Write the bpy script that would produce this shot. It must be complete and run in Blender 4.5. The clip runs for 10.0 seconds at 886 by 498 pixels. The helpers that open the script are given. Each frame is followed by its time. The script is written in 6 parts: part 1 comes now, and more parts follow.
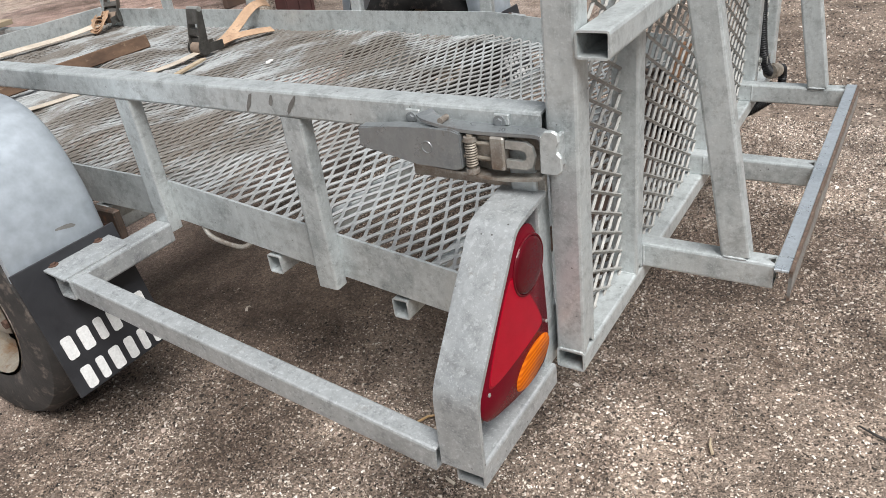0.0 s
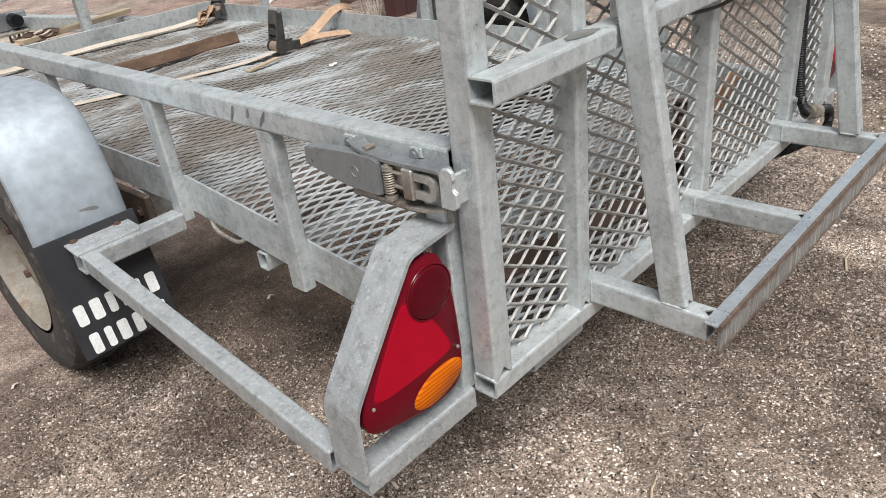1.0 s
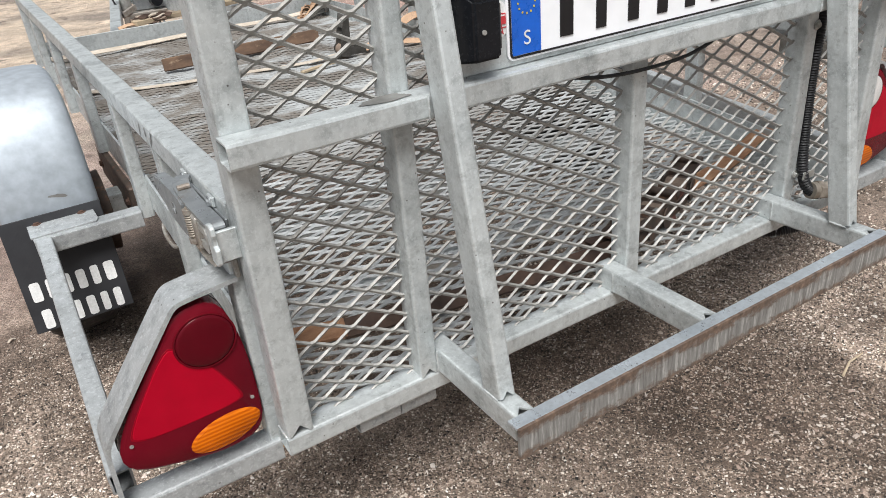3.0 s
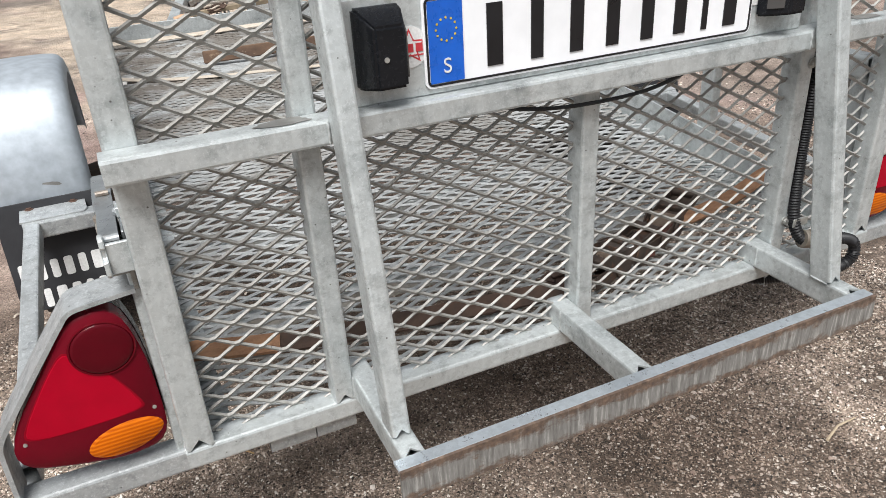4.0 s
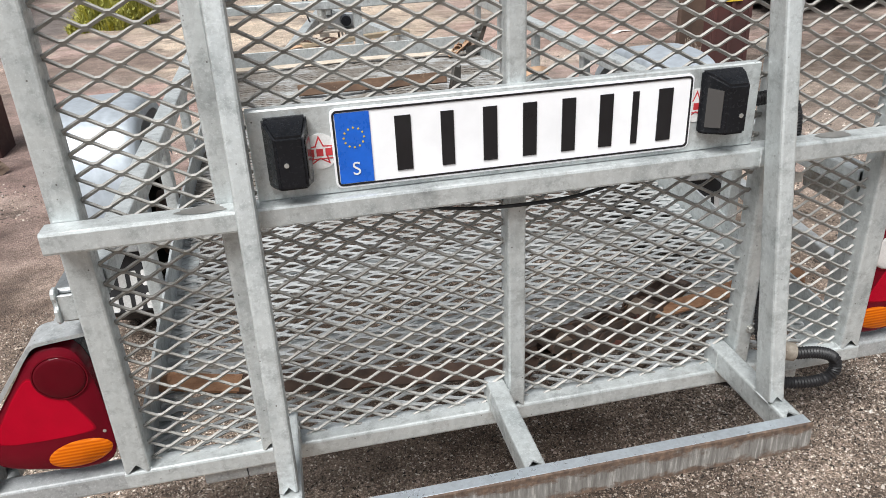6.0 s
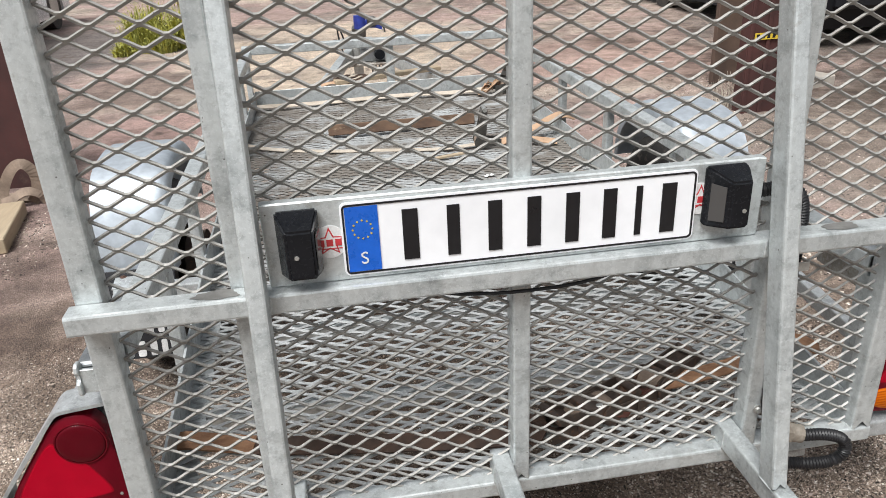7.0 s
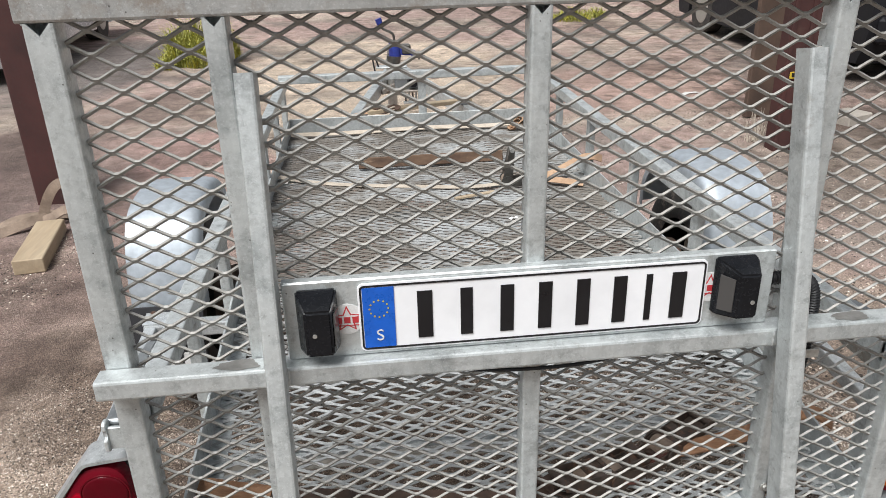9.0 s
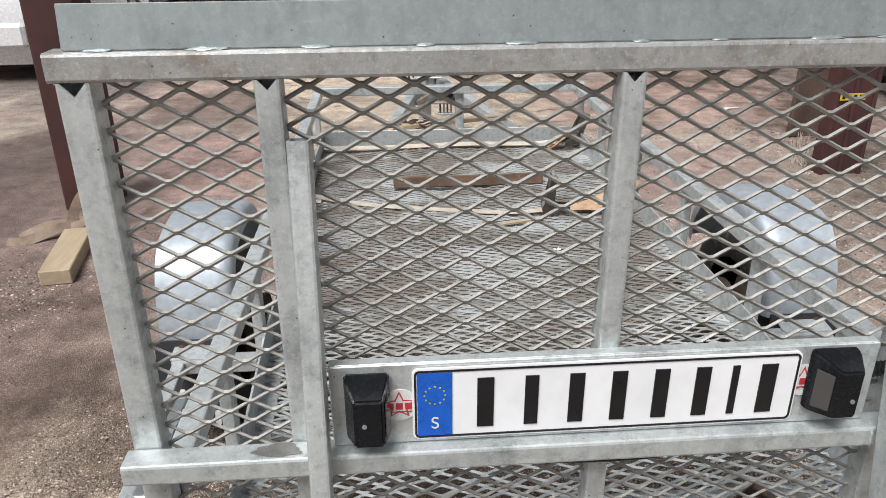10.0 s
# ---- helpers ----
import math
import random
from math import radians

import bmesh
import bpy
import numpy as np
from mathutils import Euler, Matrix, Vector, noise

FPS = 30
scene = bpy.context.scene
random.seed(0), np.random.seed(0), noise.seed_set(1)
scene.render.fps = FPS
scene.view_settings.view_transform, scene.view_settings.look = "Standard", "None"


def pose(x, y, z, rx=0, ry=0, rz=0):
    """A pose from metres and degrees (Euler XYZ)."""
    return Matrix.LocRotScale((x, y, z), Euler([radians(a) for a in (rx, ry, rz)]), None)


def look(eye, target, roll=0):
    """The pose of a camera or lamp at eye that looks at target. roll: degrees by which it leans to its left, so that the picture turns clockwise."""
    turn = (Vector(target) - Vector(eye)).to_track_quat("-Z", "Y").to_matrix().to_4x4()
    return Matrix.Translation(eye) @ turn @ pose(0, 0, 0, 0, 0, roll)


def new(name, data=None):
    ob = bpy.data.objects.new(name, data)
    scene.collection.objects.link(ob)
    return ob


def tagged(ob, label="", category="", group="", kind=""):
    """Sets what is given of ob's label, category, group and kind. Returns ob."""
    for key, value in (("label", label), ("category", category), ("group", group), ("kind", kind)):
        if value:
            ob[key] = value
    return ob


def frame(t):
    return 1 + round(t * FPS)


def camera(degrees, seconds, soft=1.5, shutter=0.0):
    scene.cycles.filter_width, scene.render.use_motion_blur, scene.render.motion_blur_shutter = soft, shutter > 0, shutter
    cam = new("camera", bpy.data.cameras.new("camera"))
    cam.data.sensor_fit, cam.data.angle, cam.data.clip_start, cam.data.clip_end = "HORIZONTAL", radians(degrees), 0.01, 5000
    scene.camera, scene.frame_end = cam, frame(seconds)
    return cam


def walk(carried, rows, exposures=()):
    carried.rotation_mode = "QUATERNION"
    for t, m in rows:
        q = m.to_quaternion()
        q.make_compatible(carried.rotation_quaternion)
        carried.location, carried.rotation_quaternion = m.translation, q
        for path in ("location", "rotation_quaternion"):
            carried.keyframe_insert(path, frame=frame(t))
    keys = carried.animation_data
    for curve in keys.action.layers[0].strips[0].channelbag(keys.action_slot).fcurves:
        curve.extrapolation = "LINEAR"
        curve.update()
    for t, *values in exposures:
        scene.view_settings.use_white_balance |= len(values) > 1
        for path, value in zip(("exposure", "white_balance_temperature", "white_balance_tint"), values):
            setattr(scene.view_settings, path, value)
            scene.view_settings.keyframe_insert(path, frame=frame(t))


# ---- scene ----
cam = camera(61.9, 10.0, 0.45)
PATH = [
    (0, (-0.752, -0.31, 0.953), (0.673, 0.693, -0.029), -7.8),
    (0.5, (-0.688, -0.447, 0.965), (0.641, 0.695, 0.001), -7.3),
    (1, (-0.617, -0.539, 0.979), (0.613, 0.718, 0.026), -7.0),
    (1.5, (-0.519, -0.581, 0.965), (0.62, 0.763, 0.02), -6.6),
    (2, (-0.413, -0.617, 0.971), (0.641, 0.799, 0.031), -6.3),
    (2.5, (-0.314, -0.687, 0.985), (0.662, 0.788, 0.053), -5.8),
    (2.7, (-0.267, -0.73, 0.994), (0.674, 0.768, 0.062), -5.6),
    (3.8, (-0.05, -0.839, 1.003), (0.702, 0.769, 0.081), -3.7),
    (4, (0.007, -0.844, 1.008), (0.714, 0.783, 0.086), -3.5),
    (4.5, (0.093, -0.868, 1.029), (0.705, 0.803, 0.116), -2.8),
    (5, (0.184, -0.934, 1.049), (0.695, 0.776, 0.145), -2.4),
    (5.5, (0.269, -0.977, 1.079), (0.68, 0.765, 0.186), -2.3),
    (5.7, (0.286, -0.976, 1.095), (0.672, 0.775, 0.209), -2.5),
    (7, (0.356, -0.969, 1.229), (0.621, 0.829, 0.396), -2.6),
    (7.5, (0.355, -0.957, 1.272), (0.613, 0.845, 0.442), -2.2),
    (8, (0.358, -0.955, 1.297), (0.601, 0.853, 0.476), -1.9),
    (8.5, (0.375, -0.973, 1.323), (0.601, 0.84, 0.509), -1.7),
    (9, (0.382, -0.967, 1.338), (0.57, 0.854, 0.532), -1.5),
    (9.5, (0.374, -0.904, 1.381), (0.536, 0.92, 0.577), -1.0),
    (10, (0.339, -0.823, 1.397), (0.47, 1.0, 0.586), -0.4),
]
walk(cam, [(t, look(eye, target, roll)) for t, eye, target, roll in PATH],
     exposures=[(0, 0.5), (1.5, 0.46), (2.5, 0.48), (4, 0.54), (5.5, 0.6), (7, 0.5), (8.5, 0.44), (10, 0.35)])

# ---- world, sun, exposure ----
world = bpy.data.worlds.new("overcast_sky")
scene.world = world
world.use_nodes = True
wn, wl = world.node_tree.nodes, world.node_tree.links
wn.clear()
sky = wn.new("ShaderNodeTexSky")
sky.sky_type = "NISHITA"
sky.sun_disc = False
sky.sun_elevation, sky.sun_rotation = radians(62), radians(210)
sky.air_density, sky.dust_density, sky.ozone_density = 1.0, 1.5, 1.0
soft_sky = wn.new("ShaderNodeHueSaturation")
soft_sky.inputs["Saturation"].default_value = 0.25
wbg = wn.new("ShaderNodeBackground")
wbg.inputs["Strength"].default_value = 0.064
wout = wn.new("ShaderNodeOutputWorld")
wl.new(sky.outputs[0], soft_sky.inputs["Color"])
wl.new(soft_sky.outputs[0], wbg.inputs["Color"])
wl.new(wbg.outputs[0], wout.inputs["Surface"])
sun = new("sun", bpy.data.lights.new("sun", "SUN"))
sun.data.energy, sun.data.angle, sun.data.color = 3.6, radians(32), (1.0, 0.995, 0.985)
sun.matrix_world = look((-1.8, -2.6, 5.0), (0, 0, 0))


# ---- materials ----
def shader(name, rough=0.5, metal=0.0):
    m = bpy.data.materials.new(name)
    m.use_nodes = True
    b = m.node_tree.nodes["Principled BSDF"]
    b.inputs["Roughness"].default_value, b.inputs["Metallic"].default_value = rough, metal
    return m, m.node_tree.nodes, m.node_tree.links, b


def coords(n, l, scale=(1, 1, 1)):
    tc, mp = n.new("ShaderNodeTexCoord"), n.new("ShaderNodeMapping")
    mp.inputs["Scale"].default_value = scale
    l.new(tc.outputs["Object"], mp.inputs["Vector"])
    return mp.outputs["Vector"]


def noise_tex(n, l, vec, scale, detail=4, rough=0.6):
    t = n.new("ShaderNodeTexNoise")
    t.inputs["Scale"].default_value, t.inputs["Detail"].default_value, t.inputs["Roughness"].default_value = scale, detail, rough
    l.new(vec, t.inputs["Vector"])
    return t.outputs["Fac"]


def ramp(n, l, fac, stops):
    r = n.new("ShaderNodeValToRGB")
    while len(r.color_ramp.elements) < len(stops):
        r.color_ramp.elements.new(0.5)
    for e, (p, c) in zip(r.color_ramp.elements, stops):
        e.position, e.color = p, (*c, 1) if len(c) == 3 else c
    l.new(fac, r.inputs["Fac"])
    return r.outputs["Color"]


def mix(n, l, a, b, fac, mode="MIX"):
    x = n.new("ShaderNodeMix")
    x.data_type, x.blend_type = "RGBA", mode
    for sock, val in ((x.inputs[6], a), (x.inputs[7], b), (x.inputs[0], fac)):
        if isinstance(val, bpy.types.NodeSocket):
            l.new(val, sock)
        elif isinstance(val, tuple):
            sock.default_value = (*val, 1)
        else:
            sock.default_value = val
    return x.outputs[2]


def bump(n, l, b, height, strength, dist):
    u = n.new("ShaderNodeBump")
    u.inputs["Strength"].default_value, u.inputs["Distance"].default_value = strength, dist
    l.new(height, u.inputs["Height"])
    l.new(u.outputs["Normal"], b.inputs["Normal"])


def grey(v):
    return (v, v, v)


def surface(name, light, dark, rough=0.5, metal=0.0, big=6, small=90, bump_d=0.0006, wear=None, wear_at=(0.62, 0.72), stretch=(1, 1, 1), rough_var=0.12, coat=0.0):
    """Two colours mottled at two scales, optional wear of a third colour, fine relief."""
    m, n, l, b = shader(name, rough, metal)
    v = coords(n, l, stretch)
    a = noise_tex(n, l, v, big, 5)
    f = noise_tex(n, l, v, small, 3)
    c = ramp(n, l, a, ((0.3, dark), (0.7, light)))
    c = mix(n, l, c, ramp(n, l, f, ((0.3, grey(0.62)), (0.7, grey(1.0)))), 0.55, "MULTIPLY")
    if wear:
        w = ramp(n, l, noise_tex(n, l, v, big * 2.3, 8, 0.7), ((wear_at[0], grey(0)), (wear_at[1], grey(1))))
        c = mix(n, l, c, wear, w)
    l.new(c, b.inputs["Base Color"])
    l.new(ramp(n, l, f, ((0.2, grey(max(rough - rough_var, 0.02))), (0.8, grey(min(rough + rough_var, 1))))), b.inputs["Roughness"])
    b.inputs["Coat Weight"].default_value = coat
    if bump_d:
        bump(n, l, b, f, 0.6, bump_d)
    return m


def galvanised(name, light=(0.60, 0.635, 0.635), dark=(0.31, 0.34, 0.345), rough=0.43, metal=0.45, dirt=(0.24, 0.215, 0.185), dirt_at=(0.6, 0.76), mottle=1.0, stain=None):
    """Hot-dip zinc: cloudy bluish mottling, spangle, pale flecks, smudges and pits."""
    m, n, l, b = shader(name, rough, metal)
    v = coords(n, l)
    cloud = noise_tex(n, l, v, 8, 8, 0.68)
    mid = noise_tex(n, l, v, 42, 7, 0.75)
    streak = noise_tex(n, l, coords(n, l, (60, 60, 7)), 1.0, 4)
    vo = n.new("ShaderNodeTexVoronoi")
    vo.inputs["Scale"].default_value = 150
    l.new(v, vo.inputs["Vector"])
    fine = noise_tex(n, l, v, 330, 3, 0.7)
    c = ramp(n, l, cloud, ((0.25, dark), (0.5, light), (0.75, light)))
    c = mix(n, l, c, ramp(n, l, mid, ((0.36, grey(0.62)), (0.48, grey(1.0)), (0.62, grey(1.08)))), 0.7 * mottle, "MULTIPLY")
    c = mix(n, l, c, ramp(n, l, vo.outputs["Color"], ((0.0, grey(0.8)), (1.0, grey(1.0)))), 0.6, "MULTIPLY")
    c = mix(n, l, c, ramp(n, l, streak, ((0.35, grey(0.72)), (0.6, grey(1.0)))), 0.35, "MULTIPLY")
    c = mix(n, l, c, (0.74, 0.77, 0.77), ramp(n, l, fine, ((0.58, grey(0)), (0.66, grey(0.4 * mottle)))))
    c = mix(n, l, c, dirt, ramp(n, l, noise_tex(n, l, v, 17, 8, 0.78), ((dirt_at[0], grey(0)), (dirt_at[1], grey(0.8)))))
    if stain:
        # mud trodden in across the middle of the bed, little of it by the gate
        wide = noise_tex(n, l, coords(n, l, (2.2, 4.5, 1)), 1.0, 7, 0.7)
        sep = n.new("ShaderNodeSeparateXYZ")
        l.new(v, sep.inputs[0])
        inward = n.new("ShaderNodeMapRange")
        inward.inputs[1].default_value, inward.inputs[2].default_value = 0.45, 1.0
        l.new(sep.outputs[1], inward.inputs[0])
        muddy = mix(n, l, ramp(n, l, wide, ((0.42, grey(0)), (0.53, grey(0.9)))), inward.outputs[0], 1.0, "MULTIPLY")
        c = mix(n, l, c, stain, muddy)
    smudge = ramp(n, l, noise_tex(n, l, coords(n, l, (9, 9, 16)), 1.0, 6, 0.72), ((0.56, grey(0)), (0.66, grey(0.4 * mottle))))
    c = mix(n, l, c, (0.2, 0.205, 0.2), smudge)
    fleck = ramp(n, l, noise_tex(n, l, v, 125, 3, 0.6), ((0.58, grey(0)), (0.65, grey(0.28 * mottle))))
    c = mix(n, l, c, (0.74, 0.77, 0.78), fleck)
    pit = n.new("ShaderNodeTexVoronoi")
    pit.inputs["Scale"].default_value = 70
    l.new(v, pit.inputs["Vector"])
    some = mix(n, l, ramp(n, l, pit.outputs["Distance"], ((0.055, grey(1)), (0.10, grey(0)))), ramp(n, l, pit.outputs["Color"], ((0.66, grey(0)), (0.68, grey(1)))), 1.0, "MULTIPLY")
    c = mix(n, l, c, (0.11, 0.105, 0.1), some)
    l.new(c, b.inputs["Base Color"])
    l.new(ramp(n, l, mid, ((0.3, grey(rough + 0.16)), (0.65, grey(rough - 0.12)))), b.inputs["Roughness"])
    both = n.new("ShaderNodeMath")
    both.operation = "MULTIPLY_ADD"
    both.inputs[1].default_value = 0.45
    l.new(fleck, both.inputs[0])
    l.new(mid, both.inputs[2])
    bump(n, l, b, both.outputs[0], 0.4 * mottle, 0.0016)
    return m


def scraped_material():
    """Dark scratched zinc with rust creeping in from the upper and lower edges."""
    m, n, l, b = shader("scraped_rusty_zinc", 0.55, 0.35)
    v = coords(n, l)
    scratch = noise_tex(n, l, coords(n, l, (170, 1, 14)), 1.0, 5, 0.7)
    c = ramp(n, l, scratch, ((0.36, (0.17, 0.165, 0.155)), (0.55, (0.3, 0.295, 0.28)), (0.72, (0.62, 0.61, 0.58))))
    sep = n.new("ShaderNodeSeparateXYZ")
    l.new(v, sep.inputs[0])
    edge = None
    for z0, z1 in ((0.343, 0.3705), (0.337, 0.316)):
        r = n.new("ShaderNodeMapRange")
        r.inputs[1].default_value, r.inputs[2].default_value = z0, z1
        l.new(sep.outputs[2], r.inputs[0])
        if edge is None:
            edge = r.outputs[0]
        else:
            x = n.new("ShaderNodeMath")
            x.operation = "MAXIMUM"
            l.new(edge, x.inputs[0]), l.new(r.outputs[0], x.inputs[1])
            edge = x.outputs[0]
    ragged = n.new("ShaderNodeMath")
    ragged.operation = "MULTIPLY_ADD"
    ragged.inputs[1].default_value = 0.4
    l.new(edge, ragged.inputs[0])
    l.new(noise_tex(n, l, coords(n, l, (34, 1, 60)), 1.0, 7, 0.75), ragged.inputs[2])
    rust = ramp(n, l, noise_tex(n, l, v, 120, 4), ((0.3, (0.085, 0.056, 0.042)), (0.55, (0.165, 0.108, 0.078)), (0.72, (0.29, 0.195, 0.135))))
    c = mix(n, l, c, rust, ramp(n, l, ragged.outputs[0], ((0.62, grey(0)), (0.78, grey(0.9)))))
    l.new(c, b.inputs["Base Color"])
    bump(n, l, b, ragged.outputs[0], 0.4, 0.001)
    return m


M_GALV = galvanised("galvanised_steel")
M_LIP = galvanised("bluish_zinc", (0.40, 0.445, 0.445), (0.29, 0.325, 0.325), 0.4, 0.6, mottle=0.35)
# The reflected sky's blue is put into this zinc's base colour.
M_ANGLE = galvanised("sky_tinted_angle_zinc", (0.66, 0.72, 0.77), (0.5, 0.56, 0.61), 0.36, 0.7, mottle=0.4)
M_WEATHERED = galvanised("weathered_zinc", (0.46, 0.48, 0.485), (0.28, 0.295, 0.305), 0.45, 0.4)
M_TOPZINC = galvanised("grimy_top_zinc", (0.47, 0.475, 0.465), (0.29, 0.29, 0.28), dirt=(0.27, 0.22, 0.175), dirt_at=(0.5, 0.66))
M_DULL = galvanised("dull_grey_zinc", (0.34, 0.36, 0.37), (0.2, 0.215, 0.225), 0.38, 0.6, (0.16, 0.12, 0.09), (0.58, 0.72), 0.22)
M_GRIME = galvanised("grimy_zinc", (0.4, 0.375, 0.335), (0.17, 0.15, 0.13), 0.48, 0.45, (0.15, 0.095, 0.062), (0.46, 0.64), 0.6)
M_SHEET = surface("zinc_sheet", (0.52, 0.57, 0.615), (0.46, 0.51, 0.56), 0.54, 0.5, 5, 40, 0.00004, (0.4, 0.43, 0.45), (0.64, 0.8), (1, 1, 1), 0.04)
M_FLOOR = galvanised("walked_on_mesh", (0.45, 0.465, 0.465), (0.23, 0.235, 0.23), 0.56, 0.25, (0.17, 0.145, 0.12), (0.6, 0.74), 0.5, (0.165, 0.142, 0.118))
M_GATEMESH = galvanised("expanded_metal", (0.38, 0.37, 0.345), (0.22, 0.21, 0.195), 0.62, 0.3, (0.17, 0.145, 0.12), (0.6, 0.78), 0.5)
M_RUST = scraped_material()
M_GREASE = surface("grey_grease_film", (0.3, 0.295, 0.28), (0.17, 0.165, 0.155), 0.4, 0.3, 30, 200, 0.0002)
M_RUSTBOLT = surface("rusty_bolt", (0.15, 0.085, 0.06), (0.07, 0.04, 0.03), 0.8, 0.2, 80, 300)
M_RUSTSPRING = surface("rust_tinged_steel", (0.42, 0.38, 0.32), (0.24, 0.2, 0.16), 0.6, 0.4, 60, 300)
M_BOLT = surface("zinc_bolt", (0.6, 0.6, 0.57), (0.4, 0.4, 0.38), 0.4, 0.6, 80, 300)
M_RUBBER = surface("black_rubber", (0.026, 0.027, 0.031), (0.014, 0.014, 0.017), 0.6, 0, 12, 150, 0.0006, (0.12, 0.11, 0.1), (0.68, 0.85))
M_TYRE = surface("dusty_tyre", (0.06, 0.054, 0.05), (0.022, 0.022, 0.022), 0.75, 0, 14, 120, 0.0016, (0.17, 0.14, 0.12), (0.54, 0.7))
M_BLACK = surface("black_plastic", (0.013, 0.014, 0.017), (0.008, 0.009, 0.011), 0.24, 0, 15, 180, 0.0003)
M_BLACK.node_tree.nodes["Principled BSDF"].inputs["Specular IOR Level"].default_value = 0.25
M_HOSE = surface("black_conduit", (0.012, 0.012, 0.014), (0.007, 0.007, 0.008), 0.5, 0, 20, 200, 0.0003)
M_RIM = surface("dirty_cream_rim", (0.62, 0.58, 0.5), (0.4, 0.34, 0.27), 0.55, 0, 11, 120, 0.0006, (0.3, 0.17, 0.085), (0.5, 0.68))
M_WHITE = surface("white_paint", (0.82, 0.82, 0.81), (0.7, 0.7, 0.69), 0.4, 0, 30, 200, 0.0002)
m_plate, n_, l_, b_ = shader("white_plate_film", 0.3)
l_.new(ramp(n_, l_, noise_tex(n_, l_, coords(n_, l_), 14, 4), ((0.3, (0.8, 0.81, 0.83)), (0.6, (0.88, 0.89, 0.91)))), b_.inputs["Base Color"])
M_PLATE = m_plate
M_BLUE = surface("blue_plate_band", (0.01, 0.13, 0.62), (0.01, 0.11, 0.55), 0.3, 0, 5, 60, 0.0)
M_INK = surface("black_ink", (0.012, 0.012, 0.014), (0.008, 0.008, 0.01), 0.35, 0, 5, 60, 0.0)
M_YELLOW = surface("yellow_label", (0.75, 0.55, 0.05), (0.6, 0.42, 0.04), 0.5, 0, 20, 80, 0.0)
M_REDINK = surface("red_print", (0.6, 0.05, 0.06), (0.5, 0.04, 0.05), 0.4, 0, 20, 80, 0.0)
M_STRAP = surface("faded_orange_webbing", (0.56, 0.38, 0.25), (0.38, 0.24, 0.15), 0.85, 0, 18, 240, 0.001, (0.2, 0.13, 0.09), (0.56, 0.7))
M_STRAPDARK = surface("grimy_brown_webbing", (0.115, 0.066, 0.045), (0.04, 0.026, 0.02), 0.8, 0, 18, 240, 0.001)
M_STRAPEND = surface("frayed_orange_webbing", (0.52, 0.29, 0.165), (0.3, 0.15, 0.08), 0.85, 0, 24, 260, 0.0015, (0.2, 0.11, 0.06), (0.6, 0.74), (1, 4, 1))
M_STRAPRED = surface("rust_red_webbing", (0.24, 0.085, 0.06), (0.1, 0.04, 0.03), 0.85, 0, 18, 240, 0.001)
M_STRAPPALE = surface("pale_webbing", (0.66, 0.59, 0.5), (0.46, 0.39, 0.31), 0.85, 0, 18, 240, 0.001, (0.3, 0.22, 0.15), (0.6, 0.75))
M_WEBBING = surface("dusty_tan_webbing", (0.33, 0.25, 0.19), (0.17, 0.125, 0.095), 0.85, 0, 18, 240, 0.001, (0.2, 0.15, 0.11), (0.6, 0.75))
M_BUCKLE = surface("dark_oiled_steel", (0.2, 0.19, 0.175), (0.08, 0.075, 0.068), 0.35, 0.7, 25, 160, 0.0004, (0.12, 0.07, 0.04), (0.6, 0.75))
M_OLDRUST = surface("rust_brown_ratchet_steel", (0.15, 0.11, 0.088), (0.06, 0.046, 0.038), 0.6, 0.3, 25, 160, 0.0005, (0.2, 0.1, 0.06), (0.54, 0.66))
M_BOARD = surface("rust_brown_board", (0.2, 0.122, 0.076), (0.08, 0.046, 0.03), 0.75, 0, 22, 90, 0.001, (0.33, 0.24, 0.16), (0.6, 0.74), (0.5, 1, 1))
M_TIMBER = surface("pale_timber", (0.56, 0.46, 0.33), (0.38, 0.29, 0.19), 0.8, 0, 5, 60, 0.0012, (0.22, 0.18, 0.14), (0.62, 0.75), (1, 0.12, 1))
M_COLUMN = surface("oxide_red_paint", (0.085, 0.028, 0.025), (0.036, 0.014, 0.013), 0.8, 0, 3, 60, 0.0006, (0.08, 0.045, 0.035), (0.6, 0.75))
M_BROWN = surface("brown_stained_board", (0.17, 0.11, 0.08), (0.085, 0.055, 0.042), 0.8, 0, 4, 60, 0.001)
M_CARWHITE = surface("white_car_paint", (0.8, 0.81, 0.82), (0.74, 0.75, 0.76), 0.25, 0, 2, 40, 0.0, coat=0.6)
M_CARBLACK = surface("black_car_paint", (0.02, 0.02, 0.024), (0.014, 0.014, 0.016), 0.45, 0, 2, 40, 0.0)
M_CARBLACK.node_tree.nodes["Principled BSDF"].inputs["Specular IOR Level"].default_value = 0.15
M_GLASS = surface("dark_car_glass", (0.02, 0.025, 0.03), (0.015, 0.018, 0.02), 0.08, 0, 3, 30, 0.0)
M_BLUEPAINT = surface("blue_painted_steel", (0.03, 0.06, 0.36), (0.02, 0.03, 0.2), 0.4, 0, 20, 100, 0.0003)
M_CONCRETE = surface("weathered_concrete", (0.55, 0.5, 0.44), (0.4, 0.36, 0.31), 0.9, 0, 8, 90, 0.001)
M_PAPER = surface("dirty_white_scrap", (0.75, 0.74, 0.72), (0.6, 0.58, 0.55), 0.7, 0, 20, 90, 0.0)
M_LEAF = surface("dry_leaf", (0.5, 0.33, 0.16), (0.34, 0.2, 0.1), 0.8, 0, 40, 150, 0.0)
M_WEED = surface("weed_green", (0.52, 0.5, 0.12), (0.27, 0.29, 0.06), 0.7, 0, 20, 100, 0.0)
